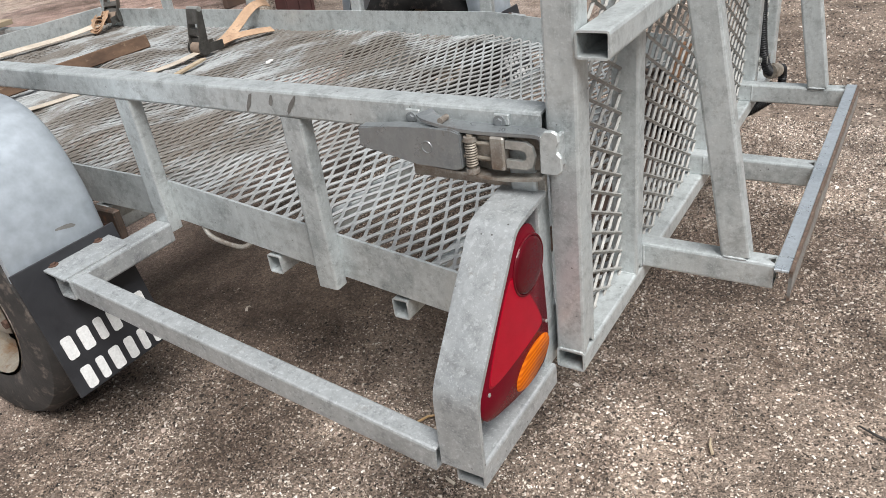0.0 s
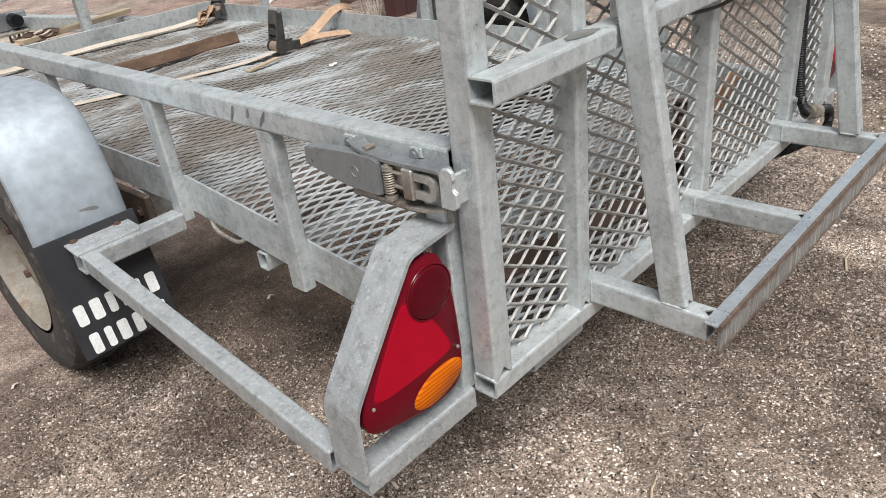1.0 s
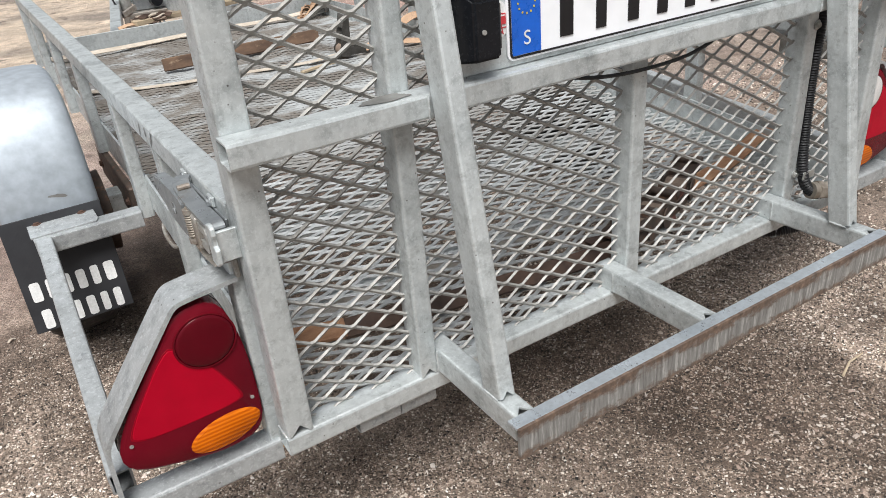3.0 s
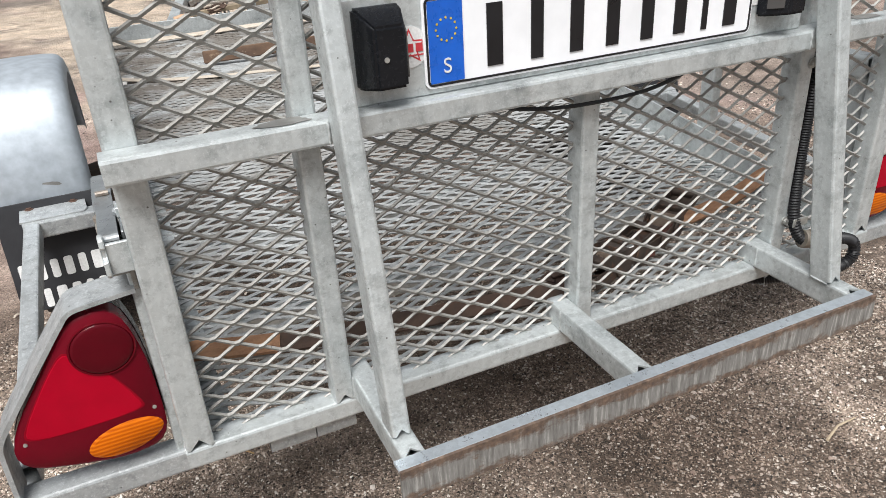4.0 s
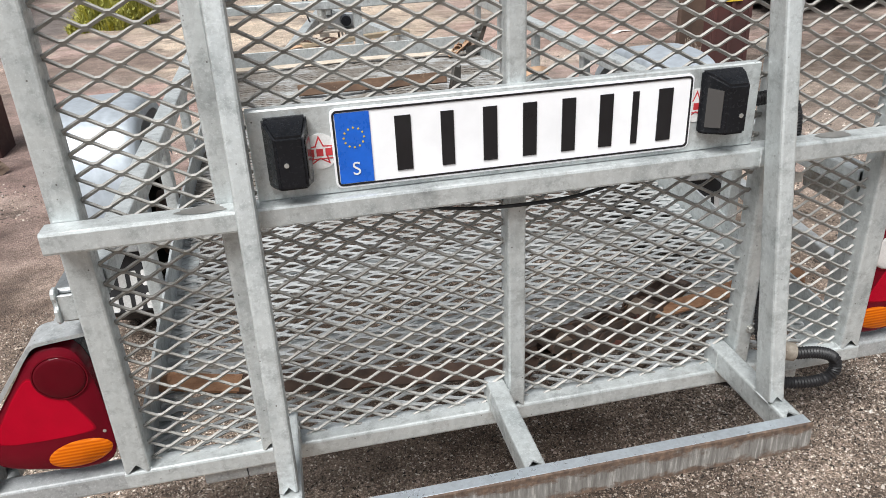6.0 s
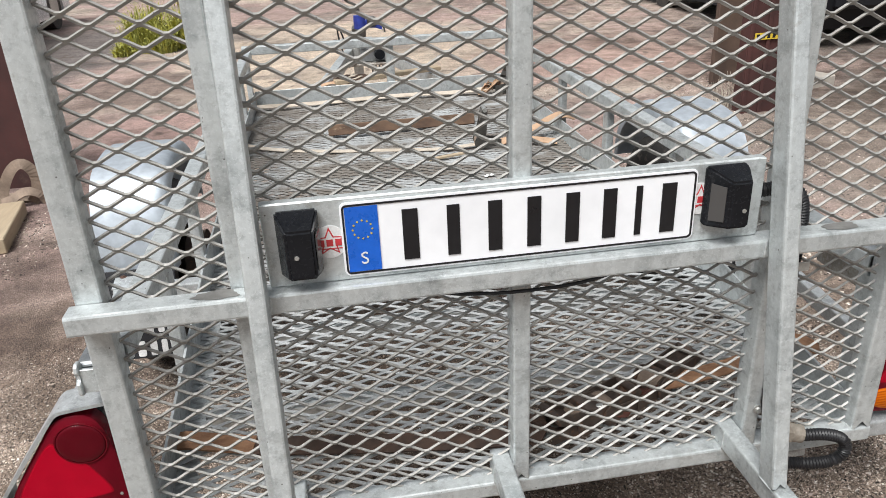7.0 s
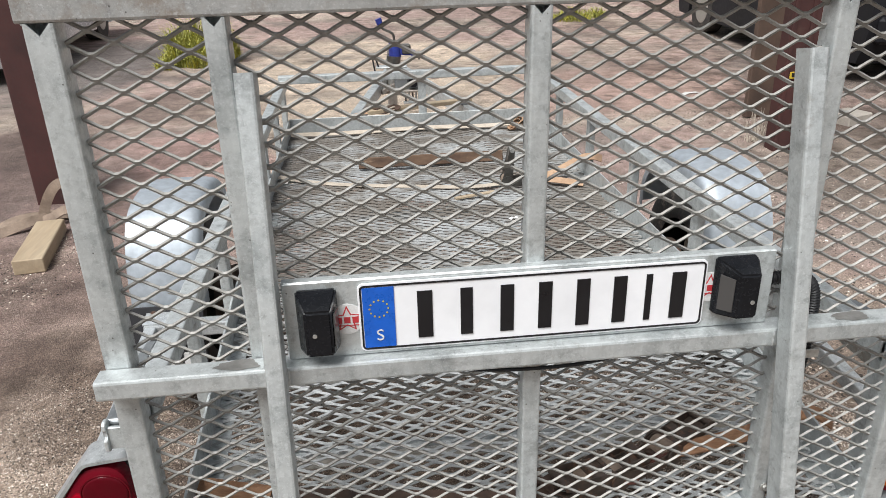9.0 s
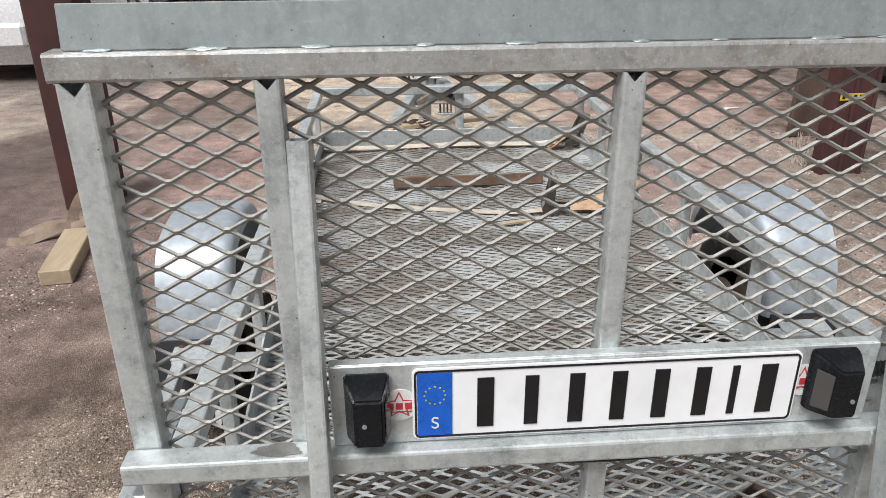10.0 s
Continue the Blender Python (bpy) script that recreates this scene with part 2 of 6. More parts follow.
M_WEEDFLOWER = surface("weed_yellow", (0.62, 0.55, 0.05), (0.42, 0.38, 0.05), 0.7, 0, 20, 100, 0.0)


def lens_material(name, colour, deep, pattern, depth, coat=0.07):
    m, n, l, b = shader(name, 0.25)
    v = coords(n, l, pattern)
    wv = n.new("ShaderNodeTexWave")
    wv.inputs["Scale"].default_value, wv.inputs["Distortion"].default_value = 1.0, 0.0
    wv.bands_direction = "Z"
    l.new(v, wv.inputs["Vector"])
    c = ramp(n, l, wv.outputs["Fac"], ((0.1, deep), (0.9, colour)))
    c = mix(n, l, c, ramp(n, l, noise_tex(n, l, coords(n, l), 30, 5), ((0.35, grey(0.75)), (0.65, grey(1)))), 0.5, "MULTIPLY")
    l.new(c, b.inputs["Base Color"])
    b.inputs["Coat Weight"].default_value = coat
    b.inputs["Coat Roughness"].default_value = 0.08
    b.inputs["Specular IOR Level"].default_value = 0.05
    bump(n, l, b, wv.outputs["Fac"], 0.3, depth)
    return m


M_RED = lens_material("red_lens", (0.43, 0.003, 0.02), (0.37, 0.002, 0.016), (900, 900, 900), 0.0001, 0.12)
M_REDMID = lens_material("mid_red_lens", (0.27, 0.003, 0.014), (0.23, 0.002, 0.011), (900, 900, 900), 0.0001, 0.12)
M_REDDEEP = lens_material("deep_red_lens", (0.145, 0.004, 0.012), (0.12, 0.003, 0.01), (700, 700, 700), 0.0001, 0.15)
M_REDROUND = lens_material("round_red_lens", (0.1, 0.0025, 0.008), (0.07, 0.0018, 0.006), (500, 500, 500), 0.0001, 0.25)
M_REDCORE = lens_material("bulb_red_lens", (0.12, 0.004, 0.01), (0.1, 0.003, 0.008), (500, 500, 500), 0.0001, 0.3)
M_WHITELENS = lens_material("milky_white_lens", (0.72, 0.7, 0.68), (0.6, 0.58, 0.56), (260, 260, 260), 0.0003, 0.3)
M_AMBER = lens_material("amber_lens", (0.6, 0.14, 0.005), (0.44, 0.085, 0.003), (0, 0, 52), 0.0008, 0.2)
m_clear, n_, l_, b_ = shader("clear_lamp_lens", 0.1)
b_.inputs["Base Color"].default_value = (0.075, 0.072, 0.07, 1)
b_.inputs["Specular IOR Level"].default_value = 0.2
M_CLEAR = m_clear


# Dark spots: damp ones, and the trailer's shade coloured into the ground.
STAINS_AND_SHADE = ((-1.08, 1.88, 0.1, 0.85), (-0.93, 1.9, 0.1, 0.85), (-0.9, 1.2, 0.11, 0.9), (-0.62, 1.22, 0.11, 0.9), (0.55, 0.6, 0.36, 0.7), (1.0, 0.65, 0.34, 0.7), (0.75, 1.2, 0.45, 0.6), (0.12, 0.74, 0.2, 0.75), (0.62, -0.3, 0.22, 0.45), (0.95, -0.16, 0.25, 0.4), (-0.15, 0.64, 0.16, 0.8), (0.3, 1.1, 0.42, 0.8), (0.87, 0.0, 0.3, 0.85), (0.7, 0.33, 0.34, 0.8), (-0.4, 1.0, 0.22, 0.6), (-0.76, 1.36, 0.16, 0.9), (-0.5, 2.5, 0.5, 0.6))

# Tints of other soils; the two dark greys paint shade at parked cars.
SOILS_AND_SHADE = ((-0.72, 3.85, 0.5, 0.8, (0.68, 0.46, 0.41), 0.95), (-1.15, 5.3, 0.75, 0.75, (0.24, 0.175, 0.15), 0.9), (-2.5, 7.6, 1.1, 2.4, (0.19, 0.17, 0.165), 0.95), (-2.0, 3.5, 0.75, 1.7, (0.2, 0.14, 0.125), 0.9), (2.7, 5.2, 1.3, 1.3, (0.56, 0.385, 0.33), 0.9), (3.6, 2.6, 1.5, 1.4, (0.32, 0.27, 0.23), 0.9), (4.9, 6.2, 1.0, 2.2, (0.16, 0.14, 0.13), 0.9), (-1.05, 2.9, 0.5, 0.45, (0.3, 0.205, 0.185), 0.8), (-1.15, 1.85, 0.6, 0.75, (0.235, 0.163, 0.143), 0.85))


def ground_tone(n, l, v):
    """Damp brown and dry patches and painted trailer shade, shared by dirt and stones."""
    shift = n.new("ShaderNodeVectorMath")
    shift.inputs[1].default_value = (7.9, 4.4, 0)
    l.new(v, shift.inputs[0])
    two = n.new("ShaderNodeMath")
    two.operation = "MULTIPLY_ADD"
    two.inputs[1].default_value = 0.5
    l.new(noise_tex(n, l, shift.outputs[0], 0.45, 4, 0.6), two.inputs[0])
    half = n.new("ShaderNodeMath")
    half.operation = "MULTIPLY"
    half.inputs[1].default_value = 0.5
    l.new(noise_tex(n, l, shift.outputs[0], 2.1, 6, 0.65), half.inputs[0])
    l.new(half.outputs[0], two.inputs[2])
    a = ramp(n, l, two.outputs[0], ((0.40, (0.4, 0.36, 0.33)), (0.48, (0.88, 0.855, 0.835)), (0.58, (1.28, 1.26, 1.24))))
    # oily damp soil stains and painted shade under the trailer: centre, radius, strength
    warp = n.new("ShaderNodeTexNoise")
    warp.inputs["Scale"].default_value, warp.inputs["Detail"].default_value = 3.5, 5
    l.new(v, warp.inputs["Vector"])
    moved = n.new("ShaderNodeVectorMath")
    moved.operation = "MULTIPLY_ADD"
    moved.inputs[1].default_value = (0.36, 0.36, 0)
    l.new(warp.outputs["Color"], moved.inputs[0])
    l.new(v, moved.inputs[2])
    for x, y, radius, strength in STAINS_AND_SHADE:
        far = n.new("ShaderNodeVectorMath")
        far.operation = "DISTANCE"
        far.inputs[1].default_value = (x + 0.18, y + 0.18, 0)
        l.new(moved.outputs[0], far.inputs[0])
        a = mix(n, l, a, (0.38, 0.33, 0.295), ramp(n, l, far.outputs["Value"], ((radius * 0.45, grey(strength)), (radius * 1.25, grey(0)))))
    return mix(n, l, a, ramp(n, l, noise_tex(n, l, v, 7, 5, 0.65), ((0.36, (0.5, 0.46, 0.43)), (0.5, grey(0.95)), (0.62, grey(1.2)))), 0.8, "MULTIPLY")


def ground_material():
    m, n, l, b = shader("gravel_and_dirt", 0.92)
    v = coords(n, l)
    patch = noise_tex(n, l, v, 0.9, 6, 0.62)
    mid = noise_tex(n, l, v, 9, 7, 0.72)
    fine = noise_tex(n, l, v, 110, 5, 0.75)
    peb = n.new("ShaderNodeTexVoronoi")
    peb.inputs["Scale"].default_value = 190
    l.new(v, peb.inputs["Vector"])
    peb2 = n.new("ShaderNodeTexVoronoi")
    peb2.inputs["Scale"].default_value = 330
    l.new(v, peb2.inputs["Vector"])
    dirt = ramp(n, l, mid, ((0.3, (0.115, 0.091, 0.073)), (0.52, (0.29, 0.228, 0.179)), (0.72, (0.54, 0.44, 0.355))))
    pink = ramp(n, l, mid, ((0.3, (0.38, 0.26, 0.23)), (0.7, (0.64, 0.475, 0.43))))
    sandy = ramp(n, l, mid, ((0.3, (0.5, 0.415, 0.335)), (0.7, (0.76, 0.66, 0.55))))
    pink = mix(n, l, pink, sandy, ramp(n, l, noise_tex(n, l, v, 0.55, 4, 0.6), ((0.5, grey(0)), (0.6, grey(0.9)))))
    reach = n.new("ShaderNodeVectorMath")
    reach.operation = "DISTANCE"
    reach.inputs[1].default_value = (0.125, 1.0, 0)
    l.new(coords(n, l, (0.275, 0.16, 0)), reach.inputs[0])
    ragged = n.new("ShaderNodeMath")
    ragged.operation = "MULTIPLY_ADD"
    ragged.inputs[1].default_value = 0.55
    l.new(noise_tex(n, l, v, 1.3, 6, 0.65), ragged.inputs[0])
    l.new(reach.outputs["Value"], ragged.inputs[2])
    pink = mix(n, l, pink, ramp(n, l, mid, ((0.3, (0.62, 0.49, 0.37)), (0.7, (0.95, 0.81, 0.65)))), ramp(n, l, ragged.outputs[0], ((0.6, grey(0.95)), (0.8, grey(0)))))
    pink = mix(n, l, pink, (0.27, 0.235, 0.21), ramp(n, l, noise_tex(n, l, v, 0.85, 6, 0.65), ((0.5, grey(0)), (0.62, grey(0.8)))))
    # packed pinkish and sandy dirt lies further up the yard, loose gravel round the trailer's rear
    sep = n.new("ShaderNodeSeparateXYZ")
    l.new(v, sep.inputs[0])
    far = n.new("ShaderNodeMapRange")
    far.inputs[1].default_value, far.inputs[2].default_value = 0.9, 2.2
    l.new(sep.outputs[1], far.inputs[0])
    blend = n.new("ShaderNodeMath")
    blend.operation = "MULTIPLY_ADD"
    blend.inputs[1].default_value, blend.use_clamp = 0.9, True
    l.new(far.outputs[0], blend.inputs[0])
    l.new(ramp(n, l, patch, ((0.54, grey(0)), (0.68, grey(0.4)))), blend.inputs[2])
    c = mix(n, l, dirt, pink, blend.outputs[0])
    # soils of other colours, cars' painted shade: centre, reach along x, y, colour, strength
    warp = n.new("ShaderNodeTexNoise")
    warp.inputs["Scale"].default_value, warp.inputs["Detail"].default_value = 1.6, 6
    l.new(v, warp.inputs["Vector"])
    moved = n.new("ShaderNodeVectorMath")
    moved.operation = "MULTIPLY_ADD"
    moved.inputs[1].default_value = (1.1, 1.1, 0)
    l.new(warp.outputs["Color"], moved.inputs[0])
    l.new(v, moved.inputs[2])
    for x, y, rx, ry, patch_colour, strength in SOILS_AND_SHADE:
        scaled = n.new("ShaderNodeVectorMath")
        scaled.operation = "MULTIPLY"
        scaled.inputs[1].default_value = (1 / rx, 1 / ry, 0)
        l.new(moved.outputs[0], scaled.inputs[0])
        away = n.new("ShaderNodeVectorMath")
        away.operation = "DISTANCE"
        away.inputs[1].default_value = ((x + 0.55) / rx, (y + 0.55) / ry, 0)
        l.new(scaled.outputs[0], away.inputs[0])
        tint = mix(n, l, patch_colour, ramp(n, l, mid, ((0.3, grey(0.6)), (0.52, grey(1)), (0.72, grey(1.25)))), 1.0, "MULTIPLY")
        c = mix(n, l, c, tint, ramp(n, l, away.outputs["Value"], ((0.65, grey(strength)), (1.0, grey(0)))))
    # dark clods and pits in the packed dirt
    clod = n.new("ShaderNodeTexVoronoi")
    clod.inputs["Scale"].default_value = 5.5
    l.new(moved.outputs[0], clod.inputs["Vector"])
    pitted = mix(n, l, ramp(n, l, clod.outputs["Distance"], ((0.14, grey(1)), (0.32, grey(0)))), ramp(n, l, clod.outputs["Color"], ((0.45, grey(0)), (0.6, grey(0.75)))), 1.0, "MULTIPLY")
    c = mix(n, l, c, (0.13, 0.095, 0.08), mix(n, l, pitted, far.outputs[0], 1.0, "MULTIPLY"))
    stone = ramp(n, l, peb.outputs["Color"], ((0.0, (0.12, 0.09, 0.075)), (0.45, (0.3, 0.225, 0.18)), (0.8, (0.46, 0.375, 0.31)), (1.0, (0.66, 0.59, 0.52))))
    gone = mix(n, l, ramp(n, l, peb.outputs["Distance"], ((0.4, grey(1)), (0.7, grey(0)))), ramp(n, l, patch, ((0.4, grey(1)), (0.64, grey(0.4)))), 1.0, "MULTIPLY")
    # loose gravel again past the right-hand column
    loose = n.new("ShaderNodeMapRange")
    loose.inputs[1].default_value, loose.inputs[2].default_value = 3.3, 2.5
    l.new(sep.outputs[0], loose.inputs[0])
    trodden = n.new("ShaderNodeMath")
    trodden.operation = "MULTIPLY"
    l.new(far.outputs[0], trodden.inputs[0])
    l.new(loose.outputs[0], trodden.inputs[1])
    packed = n.new("ShaderNodeMath")
    packed.operation = "MULTIPLY_ADD"
    packed.inputs[1].default_value, packed.inputs[2].default_value = -0.65, 1.0
    l.new(trodden.outputs[0], packed.inputs[0])
    c = mix(n, l, c, stone, mix(n, l, gone, packed.outputs[0], 1.0, "MULTIPLY"))
    c = mix(n, l, c, ramp(n, l, peb2.outputs["Color"], ((0.1, grey(0.45)), (0.6, grey(1.0)), (0.95, grey(1.5)))), 0.7, "MULTIPLY")
    c = mix(n, l, c, ramp(n, l, fine, ((0.3, grey(0.45)), (0.62, grey(1.15)))), 0.75, "MULTIPLY")
    even = n.new("ShaderNodeMath")
    even.operation = "MULTIPLY_ADD"
    even.inputs[1].default_value, even.inputs[2].default_value = -0.5, 1.0
    l.new(trodden.outputs[0], even.inputs[0])
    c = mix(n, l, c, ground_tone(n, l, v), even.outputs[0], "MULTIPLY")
    l.new(c, b.inputs["Base Color"])
    h = n.new("ShaderNodeMath")
    h.operation = "SUBTRACT"
    l.new(fine, h.inputs[0])
    l.new(peb2.outputs["Distance"], h.inputs[1])
    bump(n, l, b, h.outputs[0], 0.9, 0.005)
    return m


M_GROUND = ground_material()


def stone_material(name, stops):
    m, n, l, b = shader(name, 0.88)
    g = n.new("ShaderNodeNewGeometry")
    v = coords(n, l)
    c = ramp(n, l, g.outputs["Random Per Island"], stops)
    c = mix(n, l, c, ramp(n, l, noise_tex(n, l, v, 260, 3), ((0.3, grey(0.6)), (0.7, grey(1)))), 0.7, "MULTIPLY")
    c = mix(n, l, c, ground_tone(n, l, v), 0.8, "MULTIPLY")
    l.new(c, b.inputs["Base Color"])
    return m


M_STONE = stone_material("mixed_gravel_chips", ((0.0, (0.022, 0.019, 0.016)), (0.22, (0.078, 0.062, 0.05)), (0.42, (0.18, 0.145, 0.118)), (0.58, (0.33, 0.27, 0.225)), (0.72, (0.5, 0.395, 0.325)), (0.84, (0.64, 0.555, 0.47)), (0.94, (0.82, 0.755, 0.67)), (1.0, (0.95, 0.92, 0.86))))
M_PALESTONE = stone_material("pale_stones", ((0.0, (0.4, 0.3, 0.25)), (0.4, (0.58, 0.48, 0.42)), (0.75, (0.74, 0.68, 0.62)), (1.0, (0.88, 0.85, 0.8))))


# ---- builders ----
WIDE = 1.265  # between the middles of the gate's outer posts


def part(name, bm, material, parent=None, label="", mirror=False, smooth=False):
    """Links a bmesh as one mesh object under a thing or a part. mirror: laid over to the trailer's other side."""
    if mirror:
        for vert in bm.verts:
            vert.co.x = WIDE - vert.co.x
    bmesh.ops.recalc_face_normals(bm, faces=bm.faces)
    me = bpy.data.meshes.new(name)
    bm.to_mesh(me)
    bm.free()
    me.materials.append(material)
    if smooth:
        me.polygons.foreach_set("use_smooth", [True] * len(me.polygons))
        me.set_sharp_from_angle(angle=radians(40))
    ob = new(name, me)
    if parent:
        ob.parent = parent
    return tagged(ob, label)


def empty(name, label, category, at=(0, 0, 0), group="", kind=""):
    ob = tagged(new(name), label, category, group, kind)
    ob.location = at
    bpy.context.view_layer.update()
    return ob


def keep_place(ob, parent):
    """Parents ob, whose mesh is laid out in the world, to a thing that stands elsewhere."""
    ob.parent = parent
    ob.matrix_parent_inverse = Matrix.Translation(parent.location).inverted()
    return ob


def frame_from(p0, p1, up=(0, 0, 1)):
    """A pose at p0 whose z axis runs to p1 and whose -y side faces away from up."""
    p0, p1 = Vector(p0), Vector(p1)
    z = (p1 - p0).normalized()
    y = Vector(up) - z * Vector(up).dot(z)
    y.normalize()
    x = y.cross(z)
    m = Matrix((x, y, z)).transposed().to_4x4()
    m.translation = p0
    return m, (p1 - p0).length


def tube(p0, p1, w, d, up=(0, 0, 1), wall=0.003, r=0.004, notch=(0, 0), bm=None):
    """A hollow square tube from p0 to p1, w across and d along up, with rounded corners; notch: the width of the drain notch in the side away from up, at each end."""
    m, length = frame_from(p0, p1, up)
    bm = bm or bmesh.new()

    def ring(hw, hd, rad):
        pts = []
        for cx, cy, a0 in ((1, 1, 0), (-1, 1, 90), (-1, -1, 180), (1, -1, 270)):
            for k in range(3):
                a = radians(a0 + 45 * k)
                pts.append((cx * (hw - rad) + rad * math.cos(a), cy * (hd - rad) + rad * math.sin(a)))
        return pts
    outer, inner = ring(w / 2, d / 2, r), ring(w / 2 - wall, d / 2 - wall, max(r - wall, 0.001))
    add = lambda x, y, z: bm.verts.new(m @ Vector((x, y, z)))
    O = [[add(x, y, z) for x, y in outer] for z in (0, length)]
    I = [[add(x, y, z) for x, y in inner] for z in (0, length)]
    cnt, k = 12, 8  # the side between points 8 and 9 faces away from up
    face = bm.faces.new
    cut = {}
    for e, nw in enumerate(notch):
        if nw:
            z, s = (0, 1) if e == 0 else (length, -1)
            cut[e] = [[add(x, y, zz) for x, zz in ((-nw / 2, z), (0, z + s * nw * 0.55), (nw / 2, z))] for y in (-d / 2, -d / 2 + wall)]
    for i in range(cnt):
        j = (i + 1) % cnt
        for layer, (R, n) in enumerate(((O, 0), (I, 1))):
            if i == k and cut:
                loop = [R[0][i]] + (cut[0][n] if 0 in cut else []) + [R[0][j], R[1][j]] + (cut[1][n][::-1] if 1 in cut else []) + [R[1][i]]
                face(loop)
            else:
                face((R[0][i], R[0][j], R[1][j], R[1][i]))
        for e in (0, 1):
            if i == k and e in cut:
                a, b = cut[e]
                face((O[e][i], a[0], b[0], I[e][i]))
                face((a[2], O[e][j], I[e][j], b[2]))
                face((a[0], a[1], b[1], b[0]))
                face((a[1], a[2], b[2], b[1]))
            else:
                face((O[e][i], O[e][j], I[e][j], I[e][i]))
    return bm


def box(x0, x1, y0, y1, z0, z1, bevel=0.0015, bm=None, m=None):
    bm = bm or bmesh.new()
    made = bmesh.ops.create_cube(bm, size=1)["verts"]
    for v in made:
        v.co = Vector(((x0 + x1) / 2 + v.co.x * (x1 - x0), (y0 + y1) / 2 + v.co.y * (y1 - y0), (z0 + z1) / 2 + v.co.z * (z1 - z0)))
    if bevel:
        es = list({e for v in made for e in v.link_edges})
        res = bmesh.ops.bevel(bm, geom=es, offset=bevel, segments=1, affect="EDGES")
        made = list({v for f in res["faces"] for v in f.verts} | {v for v in made if v.is_valid})
    if m:
        for v in made:
            v.co = m @ v.co
    return bm


def rod(p0, p1, r, seg=10, r1=None, bm=None, caps=True):
    m, length = frame_from(p0, p1, (0, 0, 1) if abs((Vector(p1) - Vector(p0)).normalized().z) < 0.95 else (0, 1, 0))
    bm = bm or bmesh.new()
    bmesh.ops.create_cone(bm, cap_ends=caps, segments=seg, radius1=r, radius2=r if r1 is None else r1, depth=length, matrix=m @ Matrix.Translation((0, 0, length / 2)))
    return bm


def bolt(p, axis, r=0.007, h=0.005, bm=None):
    p, axis = Vector(p), Vector(axis).normalized()
    bm = rod(p, p + axis * h, r, 6, r * 0.9, bm)
    return rod(p, p + axis * 0.0015, r * 1.5, 14, None, bm)


def sweep(points, section, bm=None, close_ends=True, up=(0, 0, 1)):
    """Carries a flat section (pairs: across, along up) along a line of points."""
    bm = bm or bmesh.new()
    pts = [Vector(p) for p in points]
    rings = []
    for i, p in enumerate(pts):
        d = (pts[min(i + 1, len(pts) - 1)] - pts[max(i - 1, 0)]).normalized()
        u = Vector(up) - d * Vector(up).dot(d)
        if u.length < 1e-4:
            u = Vector((0, 1, 0))
        u.normalize()
        s = d.cross(u)
        rings.append([bm.verts.new(p + s * a + u * b) for a, b in section])
    for r0, r1 in zip(rings, rings[1:]):
        for i in range(len(section)):
            j = (i + 1) % len(section)
            bm.faces.new((r0[i], r0[j], r1[j], r1[i]))
    if close_ends:
        bm.faces.new(rings[0])
        bm.faces.new(rings[-1][::-1])
    return bm


def circle(r, seg=8):
    return [(r * math.cos(2 * math.pi * i / seg), r * math.sin(2 * math.pi * i / seg)) for i in range(seg)]


def smooth_line(pts, times=2):
    """Rounds a line's corners."""
    for _ in range(times):
        out = [pts[0]]
        for a, b in zip(pts, pts[1:]):
            a, b = Vector(a), Vector(b)
            out += [a.lerp(b, 0.25), a.lerp(b, 0.75)]
        out.append(pts[-1])
        pts = out
    return pts


def smooth_loop(pts, times=2):
    for _ in range(times):
        out = []
        for a, b in zip(pts, pts[1:] + pts[:1]):
            a, b = Vector(a), Vector(b)
            out += [a.lerp(b, 0.25), a.lerp(b, 0.75)]
        pts = out
    return [tuple(p) for p in pts]


def prism(outline, y0, y1, inset=0.0, bm=None):
    """A slab with an outline in (x, z), its rear at y0 drawn in by inset, its front at y1."""
    bm = bm or bmesh.new()
    cx = sum(p[0] for p in outline) / len(outline)
    cz = sum(p[1] for p in outline) / len(outline)
    rings = []
    for y, k in ((y1, 0), (y0 + abs(inset) * 0.7, 0), (y0, inset)):
        ring = []
        for x, z in outline:
            dist = math.hypot(x - cx, z - cz)
            f = 1 - k / dist if dist else 1
            ring.append(bm.verts.new((cx + (x - cx) * f, y, cz + (z - cz) * f)))
        rings.append(ring)
    for r0, r1 in zip(rings, rings[1:]):
        for i in range(len(outline)):
            j = (i + 1) % len(outline)
            bm.faces.new((r0[i], r0[j], r1[j], r1[i]))
    bm.faces.new(rings[0])
    bm.faces.new(rings[-1][::-1])
    return bm


def ribbon(points, width, thick=0.002, up=(0, 0, 1), bm=None):
    return sweep(points, [(-width / 2, -thick / 2), (width / 2, -thick / 2), (width / 2, thick / 2), (-width / 2, thick / 2)], bm, True, up)


